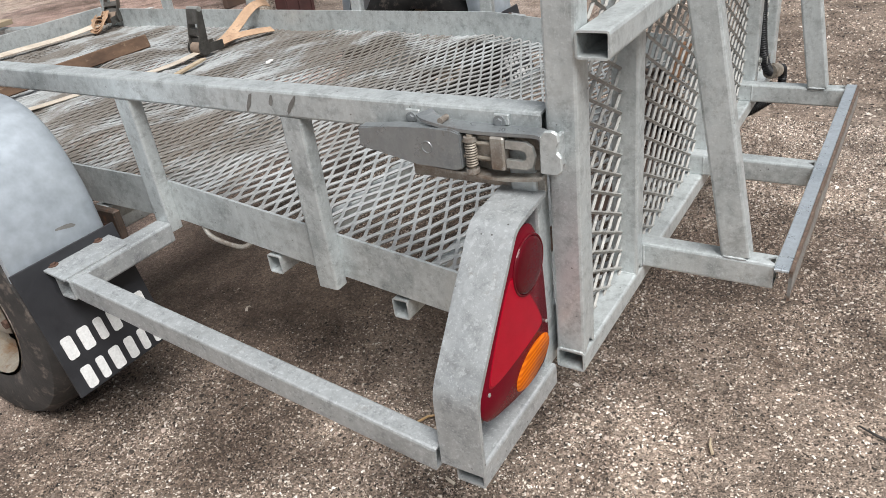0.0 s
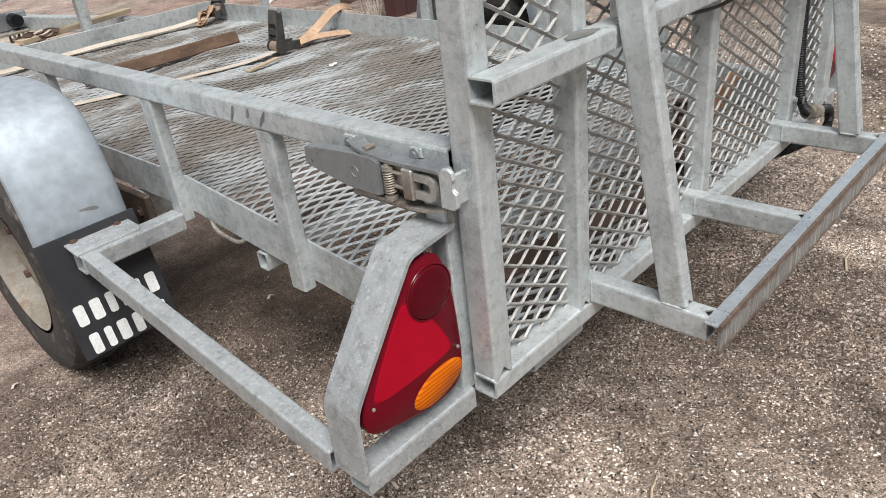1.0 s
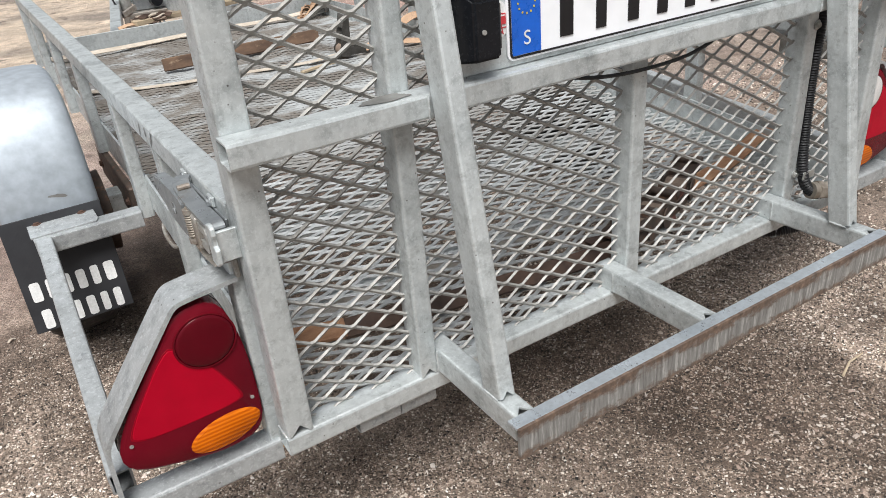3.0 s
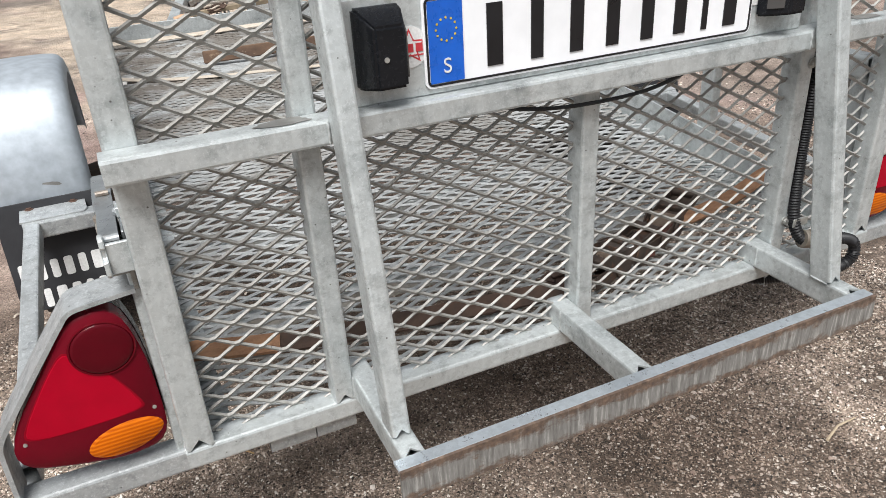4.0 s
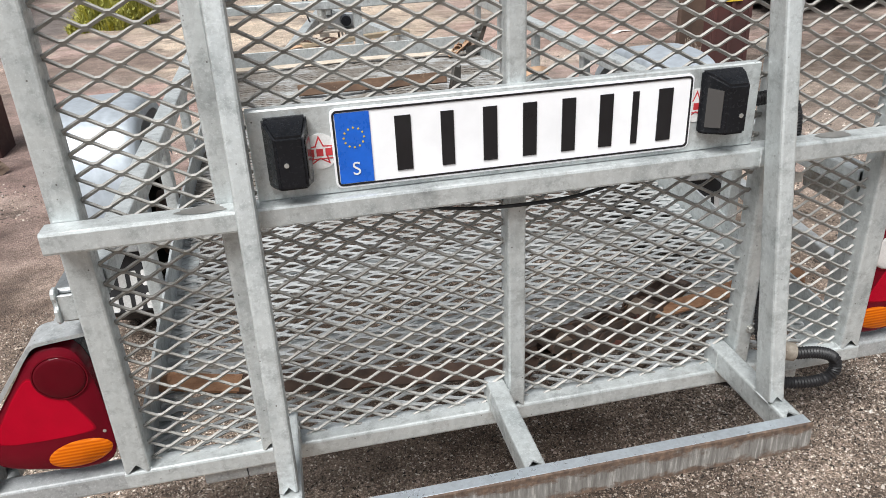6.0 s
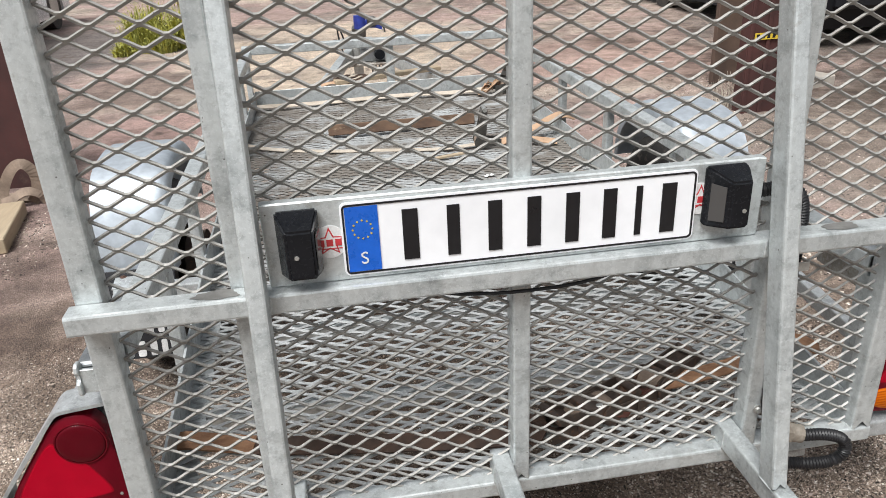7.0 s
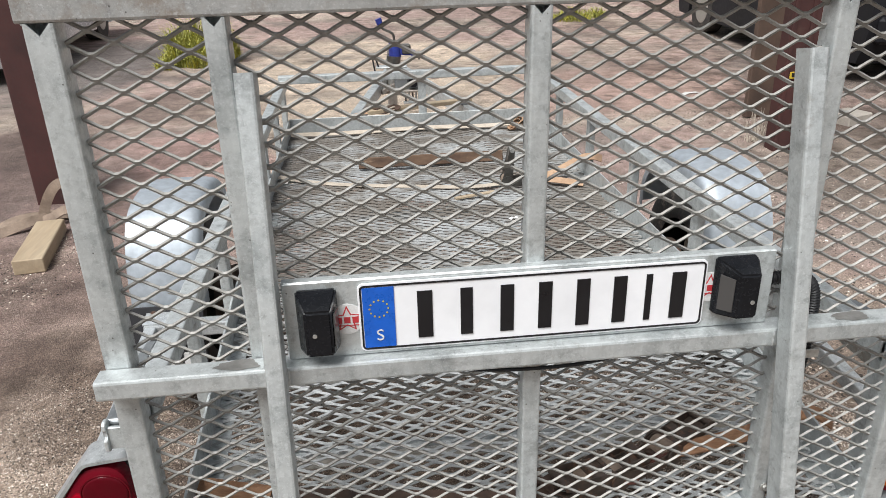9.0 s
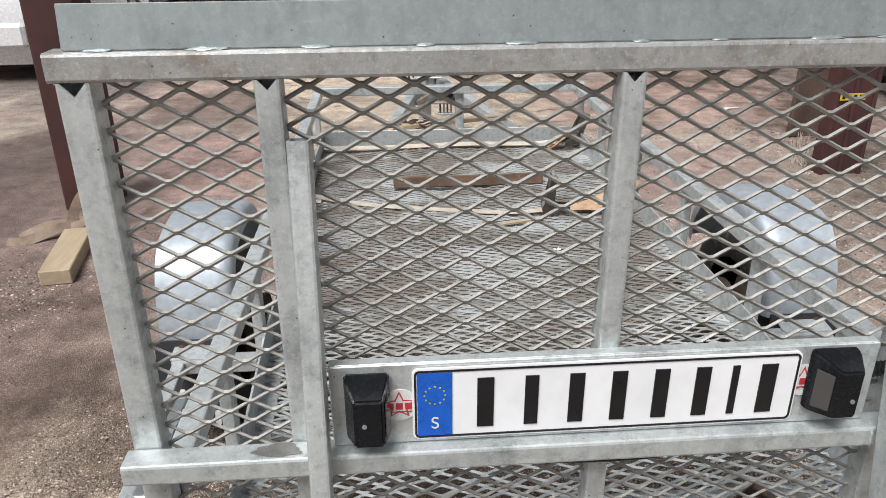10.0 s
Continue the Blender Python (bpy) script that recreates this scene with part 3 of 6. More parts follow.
def expanded_metal(place, across, along, cell_w, cell_h, strand, thick, lean, dent=0.0, seed=0.0):
    """A sheet of expanded metal: zigzag strands that meet in knots. place(u, v, n) gives a point of the world."""
    verts, faces = [], []
    rows, halves = int(along / (cell_h / 2)), int(across / (cell_w / 2))
    c, s = math.cos(lean), math.sin(lean)
    sec = [(-strand / 2, -thick / 2), (strand / 2, -thick / 2), (strand / 2, thick / 2), (-strand / 2, thick / 2)]
    sec = [(a * c - b * s, a * s + b * c) for a, b in sec]
    amp = cell_h / 4 - strand * 0.28
    flat = cell_w * 0.05
    for r in range(rows + 1):
        base = len(verts)
        line = []
        for i in range(halves + 3):
            sign = 1 if (i + r) % 2 == 0 else -1
            line += [(i * cell_w / 2 + du, r * cell_h / 2 + sign * amp, sign) for du in (-flat, flat)]
        kept = []
        for (u0, v0, s0), (u1, v1, s1) in zip(line, line[1:]):
            if u1 <= 0 or u0 >= across:
                continue
            for lim in (0, across):
                if u0 < lim < u1:
                    k = (lim - u0) / (u1 - u0)
                    cut_at = (lim, v0 + (v1 - v0) * k, s0 + (s1 - s0) * k)
                    if lim == 0:
                        u0, v0, s0 = cut_at
                    else:
                        u1, v1, s1 = cut_at
            if not kept:
                kept.append((u0, v0, s0))
            kept.append((u1, v1, s1))
        for u, v, sign in kept:
            lift = dent * noise.noise((u * 3 + seed, v * 3, 0.3)) + dent * 0.5 * noise.noise((u * 9 + seed, v * 9, 1.3)) if dent else 0
            for a, b in sec:
                verts.append(place(u, min(max(v + a, 0), along), b + lift - sign * s * strand * 0.35))
        for q in range(len(kept) - 1):
            o = base + q * 4
            for i in range(4):
                j = (i + 1) % 4
                faces.append((o + i, o + j, o + 4 + j, o + 4 + i))
    bm = bmesh.new()
    me = bpy.data.meshes.new("tmp")
    me.from_pydata(verts, [], faces)
    bm.from_mesh(me)
    bpy.data.meshes.remove(me)
    return bm


# ---- ground ----
def build_ground():
    near_x, near_y = np.arange(-3.0, 4.6, 0.06), np.arange(-2.2, 5.2, 0.06)
    out_lo, out_hi = np.array([-400, -150, -60, -25, -12, -7, -4.5]), np.array([1.5, 4, 9, 22, 60, 150, 400])
    xs = np.concatenate([out_lo, near_x, 4.6 + out_hi])
    ys = np.concatenate([out_lo, near_y, 5.2 + out_hi])
    verts = []
    for y in ys:
        for x in xs:
            z = 0.0
            if -3 < x < 4.5 and -2 < y < 5:
                z = 0.010 * noise.noise((x * 1.3, y * 1.3, 0)) + 0.004 * noise.noise((x * 3.5, y * 3.5, 3))
            verts.append((x, y, z))
    nx = len(xs)
    faces = [(j * nx + i, j * nx + i + 1, (j + 1) * nx + i + 1, (j + 1) * nx + i) for j in range(len(ys) - 1) for i in range(nx - 1)]
    me = bpy.data.meshes.new("ground")
    me.from_pydata(verts, [], faces)
    me.materials.append(M_GROUND)
    me.polygons.foreach_set("use_smooth", [True] * len(me.polygons))
    return tagged(new("ground", me), "brown gravel yard with packed pinkish dirt", "ground", kind="structure")


def ground_z(x, y):
    return 0.010 * noise.noise((x * 1.3, y * 1.3, 0)) + 0.004 * noise.noise((x * 3.5, y * 3.5, 3))


CHIP_V = np.array([(1, 0.75, -0.4), (-1, 0.8, -0.4), (-0.9, -0.8, -0.4), (1, -0.7, -0.4), (0.5, 0.1, 0.75), (-0.5, -0.1, 0.75)], float)
CHIP_F = np.array([(0, 1, 4), (1, 5, 4), (1, 2, 5), (2, 3, 5), (3, 4, 5), (3, 0, 4)])


def build_gravel(count, x0, x1, y0, y1, small, large, name, label, seed, bare=-0.35, material=None, spread=3.6):
    """Crushed stones: ridged chips of random shape, laid on the ground."""
    rng = np.random.default_rng(seed)
    px, py = rng.uniform(x0, x1, count), rng.uniform(y0, y1, count)
    thin = np.array([noise.noise((x * 1.1, y * 1.1, 7)) + 0.4 * noise.noise((x * 4, y * 4, 2)) for x, y in zip(px, py)])
    # few loose chips lie on the trodden dirt under the bed
    trodden = np.clip((py - 0.12) / 0.25, 0, 1) * np.clip((0.75 - px) / 0.4, 0, 1)
    keep = thin - 0.55 * trodden + rng.uniform(-0.5, 0.5, count) > bare
    px, py = px[keep], py[keep]
    k = len(px)
    size = small + (large - small) * rng.beta(1.0, spread, k)
    shape = CHIP_V[None] * rng.uniform(0.65, 1.25, (k, 6, 1)) + rng.uniform(-0.3, 0.3, (k, 6, 3))
    shape = shape * np.stack([rng.uniform(0.8, 1.3, k), rng.uniform(0.7, 1.1, k), rng.uniform(0.6, 1.0, k)], 1)[:, None]
    a = rng.uniform(0, 2 * np.pi, k)
    ca, sa = np.cos(a)[:, None], np.sin(a)[:, None]
    sx, sy = shape[..., 0] * ca - shape[..., 1] * sa, shape[..., 0] * sa + shape[..., 1] * ca
    pz = np.array([ground_z(x, y) for x, y in zip(px, py)])
    co = np.stack([sx * size[:, None] + px[:, None], sy * size[:, None] + py[:, None], shape[..., 2] * size[:, None] + (pz + size * 0.2)[:, None]], 2).reshape(-1, 3)
    fa = (CHIP_F[None] + 6 * np.arange(k)[:, None, None]).reshape(-1)
    me = bpy.data.meshes.new(name)
    me.vertices.add(len(co))
    me.vertices.foreach_set("co", co.ravel())
    me.loops.add(len(fa))
    me.loops.foreach_set("vertex_index", fa)
    me.polygons.add(len(fa) // 3)
    me.polygons.foreach_set("loop_start", np.arange(0, len(fa), 3))
    me.update()
    me.validate()
    me.materials.append(material or M_STONE)
    return tagged(new(name, me), label, "gravel", kind="stuff")


build_ground()
build_gravel(330000, -0.75, 1.75, -0.5, 1.25, 0.0010, 0.0062, "gravel", "loose fine brown and beige gravel on the yard", 1, -0.55, None, 6.5)
build_gravel(15000, -0.75, 1.75, -0.5, 1.25, 0.0024, 0.0085, "gravel", "scattered larger pale stones among fine gravel", 4, 0.15, M_PALESTONE, 4.5)
build_gravel(52000, -2.4, -0.75, 0.3, 2.9, 0.0020, 0.0080, "gravel", "loose gravel beside the steel column", 6, 0.02, None, 3.6)
build_gravel(18000, 1.75, 3.4, -0.3, 1.5, 0.0020, 0.0080, "gravel", "loose gravel further along the yard", 8, -0.3, None, 3.4)
build_gravel(34000, -0.75, 3.4, 1.25, 4.4, 0.0018, 0.0085, "gravel", "sparse gravel scattered over packed dirt", 2, 0.0, None, 3.8)

# ---- the trailer ----
trailer = empty("trailer", "galvanised single-axle trailer with expanded-metal bed and closed ramp gate", "trailer")
BED_FRONT, BEND = 2.72, 0.80


def floor_z(y):
    return 0.388 if y >= BEND else 0.388 - (BEND - y) * 0.108


# side plates, front plate, floor
for mirror in (False, True):
    prof = [(0.045, floor_z(0.045)), (BEND, floor_z(BEND)), (BED_FRONT, floor_z(BED_FRONT))]
    bm = bmesh.new()
    rows = []
    for y, z in prof:
        rows.append([bm.verts.new((x, y, zz)) for x, zz in ((0.006, z - 0.008), (0.011, z - 0.008), (0.011, z + 0.070), (0.006, z + 0.070))])
    for r0, r1 in zip(rows, rows[1:]):
        for i in range(4):
            bm.faces.new((r0[i], r0[(i + 1) % 4], r1[(i + 1) % 4], r1[i]))
    bm.faces.new(rows[0]), bm.faces.new(rows[-1])
    side = part("side_plate", bm, M_GALV, trailer, mirror=mirror)
    bm = bmesh.new()
    rows = []
    for y, z in prof:
        rows.append([bm.verts.new((x, y, zz)) for x, zz in ((0.0115, z - 0.012), (0.05, z - 0.012), (0.05, z - 0.007), (0.0115, z - 0.007))])
    for r0, r1 in zip(rows, rows[1:]):
        for i in range(4):
            bm.faces.new((r0[i], r0[(i + 1) % 4], r1[(i + 1) % 4], r1[i]))
    bm.faces.new(rows[0]), bm.faces.new(rows[-1])
    part("floor_ledge", bm, M_GALV, side, mirror=mirror)
part("front_plate", box(0.012, WIDE - 0.012, BED_FRONT - 0.005, BED_FRONT, 0.375, 0.465), M_GALV, trailer)
for y in (0.319, 0.582, 1.05, 1.6, 2.15, 2.66):
    z = floor_z(y) - 0.034
    part("cross_tube", tube((0.004, y, z), (WIDE - 0.004, y, z), 0.03, 0.036, wall=0.0025), M_GALV, trailer)
part("floor_mesh", expanded_metal(lambda u, v, n: (0.013 + u, 0.045 + v, floor_z(0.045 + v) + n), WIDE - 0.026, BED_FRONT - 0.052, 0.062, 0.030, 0.0060, 0.0032, 0.36, 0.014, 3.0), M_FLOOR, trailer, "worn dusty expanded-metal floor")

# rails
RAIL_POSTS = (0.443, 0.828, 1.327, 1.82, 2.30, 2.70)
for mirror in (False, True):
    rail = part("side_rail", tube((0, 0.045, 0.64), (0, BED_FRONT + 0.02, 0.64), 0.04, 0.04), M_GALV, trailer, mirror=mirror)
    for y in RAIL_POSTS:
        foot = floor_z(y) - (0.022 if y < 1 else 0.008)
        part("rail_post", tube((-0.006, y, foot), (-0.006, y, 0.62), 0.026, 0.040, (0, 1, 0)), M_GALV, rail, mirror=mirror)
    part("end_post", tube((-0.014, 0.0675, 0.294), (-0.014, 0.0675, 0.62), 0.035, 0.035, (0, 1, 0)), M_GALV, trailer, mirror=mirror)
    bm = sweep(smooth_line([(0.012, 0.755, 0.372), (0.004, 0.735, 0.358), (0.002, 0.69, 0.352), (0.004, 0.650, 0.350), (0.012, 0.635, 0.362)]), circle(0.0045))
    part("lashing_eye", bm, M_GRIME, trailer, mirror=mirror, smooth=True)
for y, z, long, lean in ((0.515, 0.639, 0.020, 118), (0.470, 0.644, 0.011, 112), (0.432, 0.640, 0.021, 128)):
    bm = bmesh.new()
    ring = []
    for k in range(20):
        a = 2 * math.pi * k / 20
        r = 0.8 + 0.3 * noise.noise((math.cos(a) * 1.5 + y * 9, math.sin(a) * 1.5, 2))
        p, q = long * r * math.cos(a), 0.0045 * r * math.sin(a)
        c, k2 = math.cos(radians(lean)), math.sin(radians(lean))
        ring.append(bm.verts.new((-0.0207, y + p * c - q * k2, z + p * k2 + q * c)))
    bm.faces.new(ring)
    part("grease_smear", bm, M_GREASE, trailer)
front_rail = part("front_rail", tube((-0.02, BED_FRONT, 0.66), (WIDE + 0.02, BED_FRONT, 0.66), 0.04, 0.04), M_GALV, trailer)
part("front_post", tube((0.68, BED_FRONT + 0.025, 0.40), (0.68, BED_FRONT + 0.025, 0.64), 0.04, 0.04, (0, 1, 0)), M_GALV, front_rail)

# ramp gate
GZ0, GZ1 = 0.326, 1.240
gate = part("ramp_gate", tube((-0.02, 0.02, GZ0 - 0.0155), (WIDE + 0.02, 0.02, GZ0 - 0.0155), 0.04, 0.031), M_GALV, trailer, "galvanised square-tube ramp gate")
part("top_tube", tube((-0.026, 0.02, GZ1 + 0.016), (WIDE + 0.026, 0.02, GZ1 + 0.016), 0.04, 0.032), M_TOPZINC, gate)
POSTS = ((0.0, 0.038), (0.206, 0.029), (0.618, 0.029), (1.038, 0.029), (WIDE, 0.038))
for x, w in POSTS:
    part("gate_post", tube((x, 0.02, GZ0), (x, 0.02, GZ1), w, 0.04, (0, 1, 0), notch=(w * 0.72, w * 0.72)), M_GALV, gate)
part("middle_tube", tube((-0.024, -0.0205, 0.740), (WIDE + 0.024, -0.0205, 0.740), 0.039, 0.031, wall=0.0025), M_GALV, gate)
for x in (0.235, 1.0):
    part("strut", tube((x, -0.135, 0.3665), (x, 0.009, 1.170), 0.026, 0.041, (0, 1, 0), notch=(0.016, 0)), M_GALV, gate)
for x in (0.2365, 0.587, 1.0055):
    part("shelf_arm", tube((x, -0.188, 0.3455), (x, 0.040, 0.3455), 0.032, 0.041, (0, 0, -1), notch=(0.022, 0)), M_GALV, gate)
part("angle_bar", box(0.208, 1.022, -0.2095, -0.189, 0.3635, 0.368, 0.001), M_ANGLE, gate, "bluish galvanised angle bar")
bm = bmesh.new()
sec = [(-0.214, 0.320), (-0.2097, 0.320), (-0.2097, 0.3685), (-0.214, 0.3685)]
rows = [[bm.verts.new((x, y, z + (0.0012 * noise.noise((x * 25, z * 9, 0)) if z < 0.33 else 0))) for y, z in sec] for x in np.linspace(0.208, 1.022, 80)]
for r0, r1 in zip(rows, rows[1:]):
    for i in range(4):
        bm.faces.new((r0[i], r0[(i + 1) % 4], r1[(i + 1) % 4], r1[i]))
bm.faces.new(rows[0]), bm.faces.new(rows[-1])
part("angle_bar_flange", bm, M_RUST, gate, "rusty scraped flange")
for (a, wa), (b, wb) in zip(POSTS, POSTS[1:]):
    x0, w = a + wa / 2 - 0.002, b - a - wa / 2 - wb / 2 + 0.004
    part("gate_mesh", expanded_metal(lambda u, v, n: (x0 + u, 0.026 + n, GZ0 - 0.004 + v), w, GZ1 - GZ0 + 0.012, 0.060, 0.0315, 0.0050, 0.0040, -0.6, 0.004, a * 7), M_GATEMESH, gate, "diamond-pattern expanded metal panel")
def smear(x0, x1, y0, y1, z, seed):
    """An irregular film of grease lying on a level face."""
    bm = bmesh.new()
    ring = []
    for k in range(28):
        a = 2 * math.pi * k / 28
        r = 0.8 + 0.35 * noise.noise((math.cos(a) * 1.7 + seed, math.sin(a) * 1.7, seed))
        ring.append(bm.verts.new(((x0 + x1) / 2 + (x1 - x0) / 2 * r * math.cos(a), (y0 + y1) / 2 + (y1 - y0) / 2 * min(r, 1) * math.sin(a), z)))
    bm.faces.new(ring)
    return bm


for x0, x1, seed in ((0.135, 0.215, 1.0), (1.085, 1.165, 4.0)):
    part("grease_smear", smear(x0, x1, -0.036, -0.004, 0.7564, seed), M_GREASE, gate)
# folded lip on the top tube with its welds
bm = bmesh.new()
box(-0.008, WIDE + 0.008, -0.002, 0.002, 0, 0.048, 0.001, bm, pose(0, 0.012, GZ1 + 0.033, -8, 0, 0))
part("ramp_lip", bm, M_LIP, gate, "folded galvanised lip")
rng = random.Random(11)
x = 0.03
while x < WIDE - 0.02:
    half = rng.uniform(0.008, 0.026)
    bm = bmesh.new()
    bmesh.ops.create_icosphere(bm, subdivisions=3, radius=1, matrix=Matrix.Translation((x, 0.0085, GZ1 + 0.0328)) @ Matrix.Diagonal((half, 0.0055, 0.0022, 1)))
    for v in bm.verts:
        v.co += Vector((0, 0.0012, 0.0012)) * noise.noise(v.co * 160)
    part("weld_bead", bm, M_LIP, gate, smooth=True)
    x += half + rng.uniform(0.06, 0.13)


def weld(p0, p1, r=0.0032, seed=0.0):
    """A lumpy bead of weld from p0 to p1."""
    p0, p1 = Vector(p0), Vector(p1)
    d = (p1 - p0).normalized()
    u = d.orthogonal().normalized()
    w = d.cross(u)
    steps = max(6, int((p1 - p0).length / 0.0028))
    bm = bmesh.new()
    rings = []
    for i in range(steps + 1):
        p = p0.lerp(p1, i / steps)
        k = r * (0.62 + 0.14 * math.sin(i * 1.7 + seed) + 0.3 * noise.noise(p * 300)) * (0.4 if i in (0, steps) else 1)
        rings.append([bm.verts.new(p + u * k * math.cos(a * math.pi / 4) + w * k * math.sin(a * math.pi / 4)) for a in range(8)])
    for r0, r1 in zip(rings, rings[1:]):
        for a in range(8):
            bm.faces.new((r0[a], r0[(a + 1) % 8], r1[(a + 1) % 8], r1[a]))
    bm.faces.new(rings[0]), bm.faces.new(rings[-1][::-1])
    return bm


for x, w in POSTS:
    for side in (-1, 1):
        xe = x + side * w / 2
        part("weld_bead", weld((xe, 0.003, GZ0), (xe, 0.037, GZ0), seed=x), M_GALV, gate, smooth=True)
        if -0.02 < xe < WIDE + 0.02:
            part("weld_bead", weld((xe, -0.0005, 0.727), (xe, -0.0005, 0.753), 0.003, x + 2), M_GALV, gate, smooth=True)
    part("weld_bead", weld((x - w / 2, 0.002, GZ1 - 0.0005), (x - w / 2, 0.036, GZ1 - 0.0005), 0.003, x + 1), M_GALV, gate, smooth=True)
for x in (0.2365, 0.587, 1.0055):
    for side in (-1, 1):
        xe = x + side * 0.016
        part("weld_bead", weld((xe, -0.0005, GZ0 + 0.0005), (xe, -0.0005, 0.364), 0.003, x), M_GALV, gate, smooth=True)
    part("weld_bead", weld((x - 0.015, -0.1885, 0.3645), (x + 0.015, -0.1885, 0.3645), 0.0025, x + 3), M_GALV, gate, smooth=True)
for x in (0.235, 1.0):
    for side in (-1, 1):
        xe = x + side * 0.013
        part("weld_bead", weld((xe, -0.150, 0.3665), (xe, -0.118, 0.3665), 0.0028, x + 1), M_GALV, gate, smooth=True)
        part("weld_bead", weld((xe, -0.0405, 0.726), (xe, -0.0405, 0.754), 0.003, x + 2), M_GALV, gate, smooth=True)
# hinge sleeves under the gate's bottom tube
for mirror in (False, True):
    for x0, x1 in ((0.092, 0.159), (0.161, 0.222)):
        part("hinge_sleeve", tube((x0, 0.034, 0.277), (x1, 0.034, 0.277), 0.034, 0.034, wall=0.004, r=0.008), M_WEATHERED, trailer, mirror=mirror)

def rounded(x0, x1, z0, z1, r, seg=5):
    """The outline of a rectangle with round corners, in (x, z)."""
    out = []
    for cx, cz, a0 in ((x1 - r, z1 - r, 0), (x0 + r, z1 - r, 90), (x0 + r, z0 + r, 180), (x1 - r, z0 + r, 270)):
        out += [(cx + r * math.cos(radians(a0 + 90 * k / seg)), cz + r * math.sin(radians(a0 + 90 * k / seg))) for k in range(seg + 1)]
    return out


# number plate on its holder
part("plate_holder", box(0.249, 0.983, -0.0185, -0.0155, 0.7565, 0.880), M_GALV, gate)
part("holder_flange", box(0.249, 0.983, -0.015, 0.0, 0.877, 0.880, 0.0008), M_GALV, gate)
PX, PZ, PY = 0.355, 0.764, -0.0225
plate = part("number_plate", prism(rounded(PX, PX + 0.52, PZ, PZ + 0.11, 0.009), PY, PY + 0.003, 0.0006), M_PLATE, trailer, "white plate with blue band and black characters")


def plate_outline(inset, w):
    bm = bmesh.new()
    rings = []
    for d, y in ((inset, PY - 0.0012), (inset + w, PY - 0.0012), (inset + w, PY + 0.0005), (inset, PY + 0.0005)):
        rings.append([bm.verts.new((x, y, z)) for x, z in rounded(PX + d, PX + 0.52 - d, PZ + d, PZ + 0.11 - d, 0.009 - d * 0.8)])
    for r0, r1 in zip(rings, rings[1:] + rings[:1]):
        for i in range(len(r0)):
            j = (i + 1) % len(r0)
            bm.faces.new((r0[i], r0[j], r1[j], r1[i]))
    return bm


part("plate_border", plate_outline(0.0028, 0.0026), M_INK, plate)
part("blue_band", box(PX + 0.0065, PX + 0.052, PY - 0.0016, PY, PZ + 0.0065, PZ + 0.1035, 0), M_BLUE, plate)
bm = bmesh.new()
for k in range(12):
    a = k * math.pi / 6
    bmesh.ops.create_circle(bm, cap_ends=True, segments=5, radius=0.0016, matrix=Matrix.Translation((PX + 0.0295 + 0.0135 * math.sin(a), PY - 0.0022, PZ + 0.070 + 0.0135 * math.cos(a))) @ pose(0, 0, 0, 90, 0, 0))
part("star_ring", bm, M_YELLOW, plate)
cu = bpy.data.curves.new("country_letter", "FONT")
cu.body, cu.size, cu.extrude, cu.align_x = "S", 0.026, 0.0003, "CENTER"
tmp = new("tmp_letter", cu)
bpy.context.view_layer.update()
me = bpy.data.meshes.new_from_object(tmp.evaluated_get(bpy.context.evaluated_depsgraph_get()))
bpy.data.objects.remove(tmp)
letter = bmesh.new()
letter.from_mesh(me)
letter.transform(pose(PX + 0.0295, PY - 0.0022, PZ + 0.018, 90, 0, 0))
part("country_letter", letter, M_WHITE, plate)
for cx, w in ((0.096, 0.022), (0.157, 0.018), (0.217, 0.02), (0.274, 0.02), (0.331, 0.02), (0.387, 0.02), (0.431, 0.0095), (0.477, 0.022)):
    part("character_bar", box(PX + cx - w / 2, PX + cx + w / 2, PY - 0.0016, PY, PZ + 0.017, PZ + 0.093, 0), M_INK, plate)

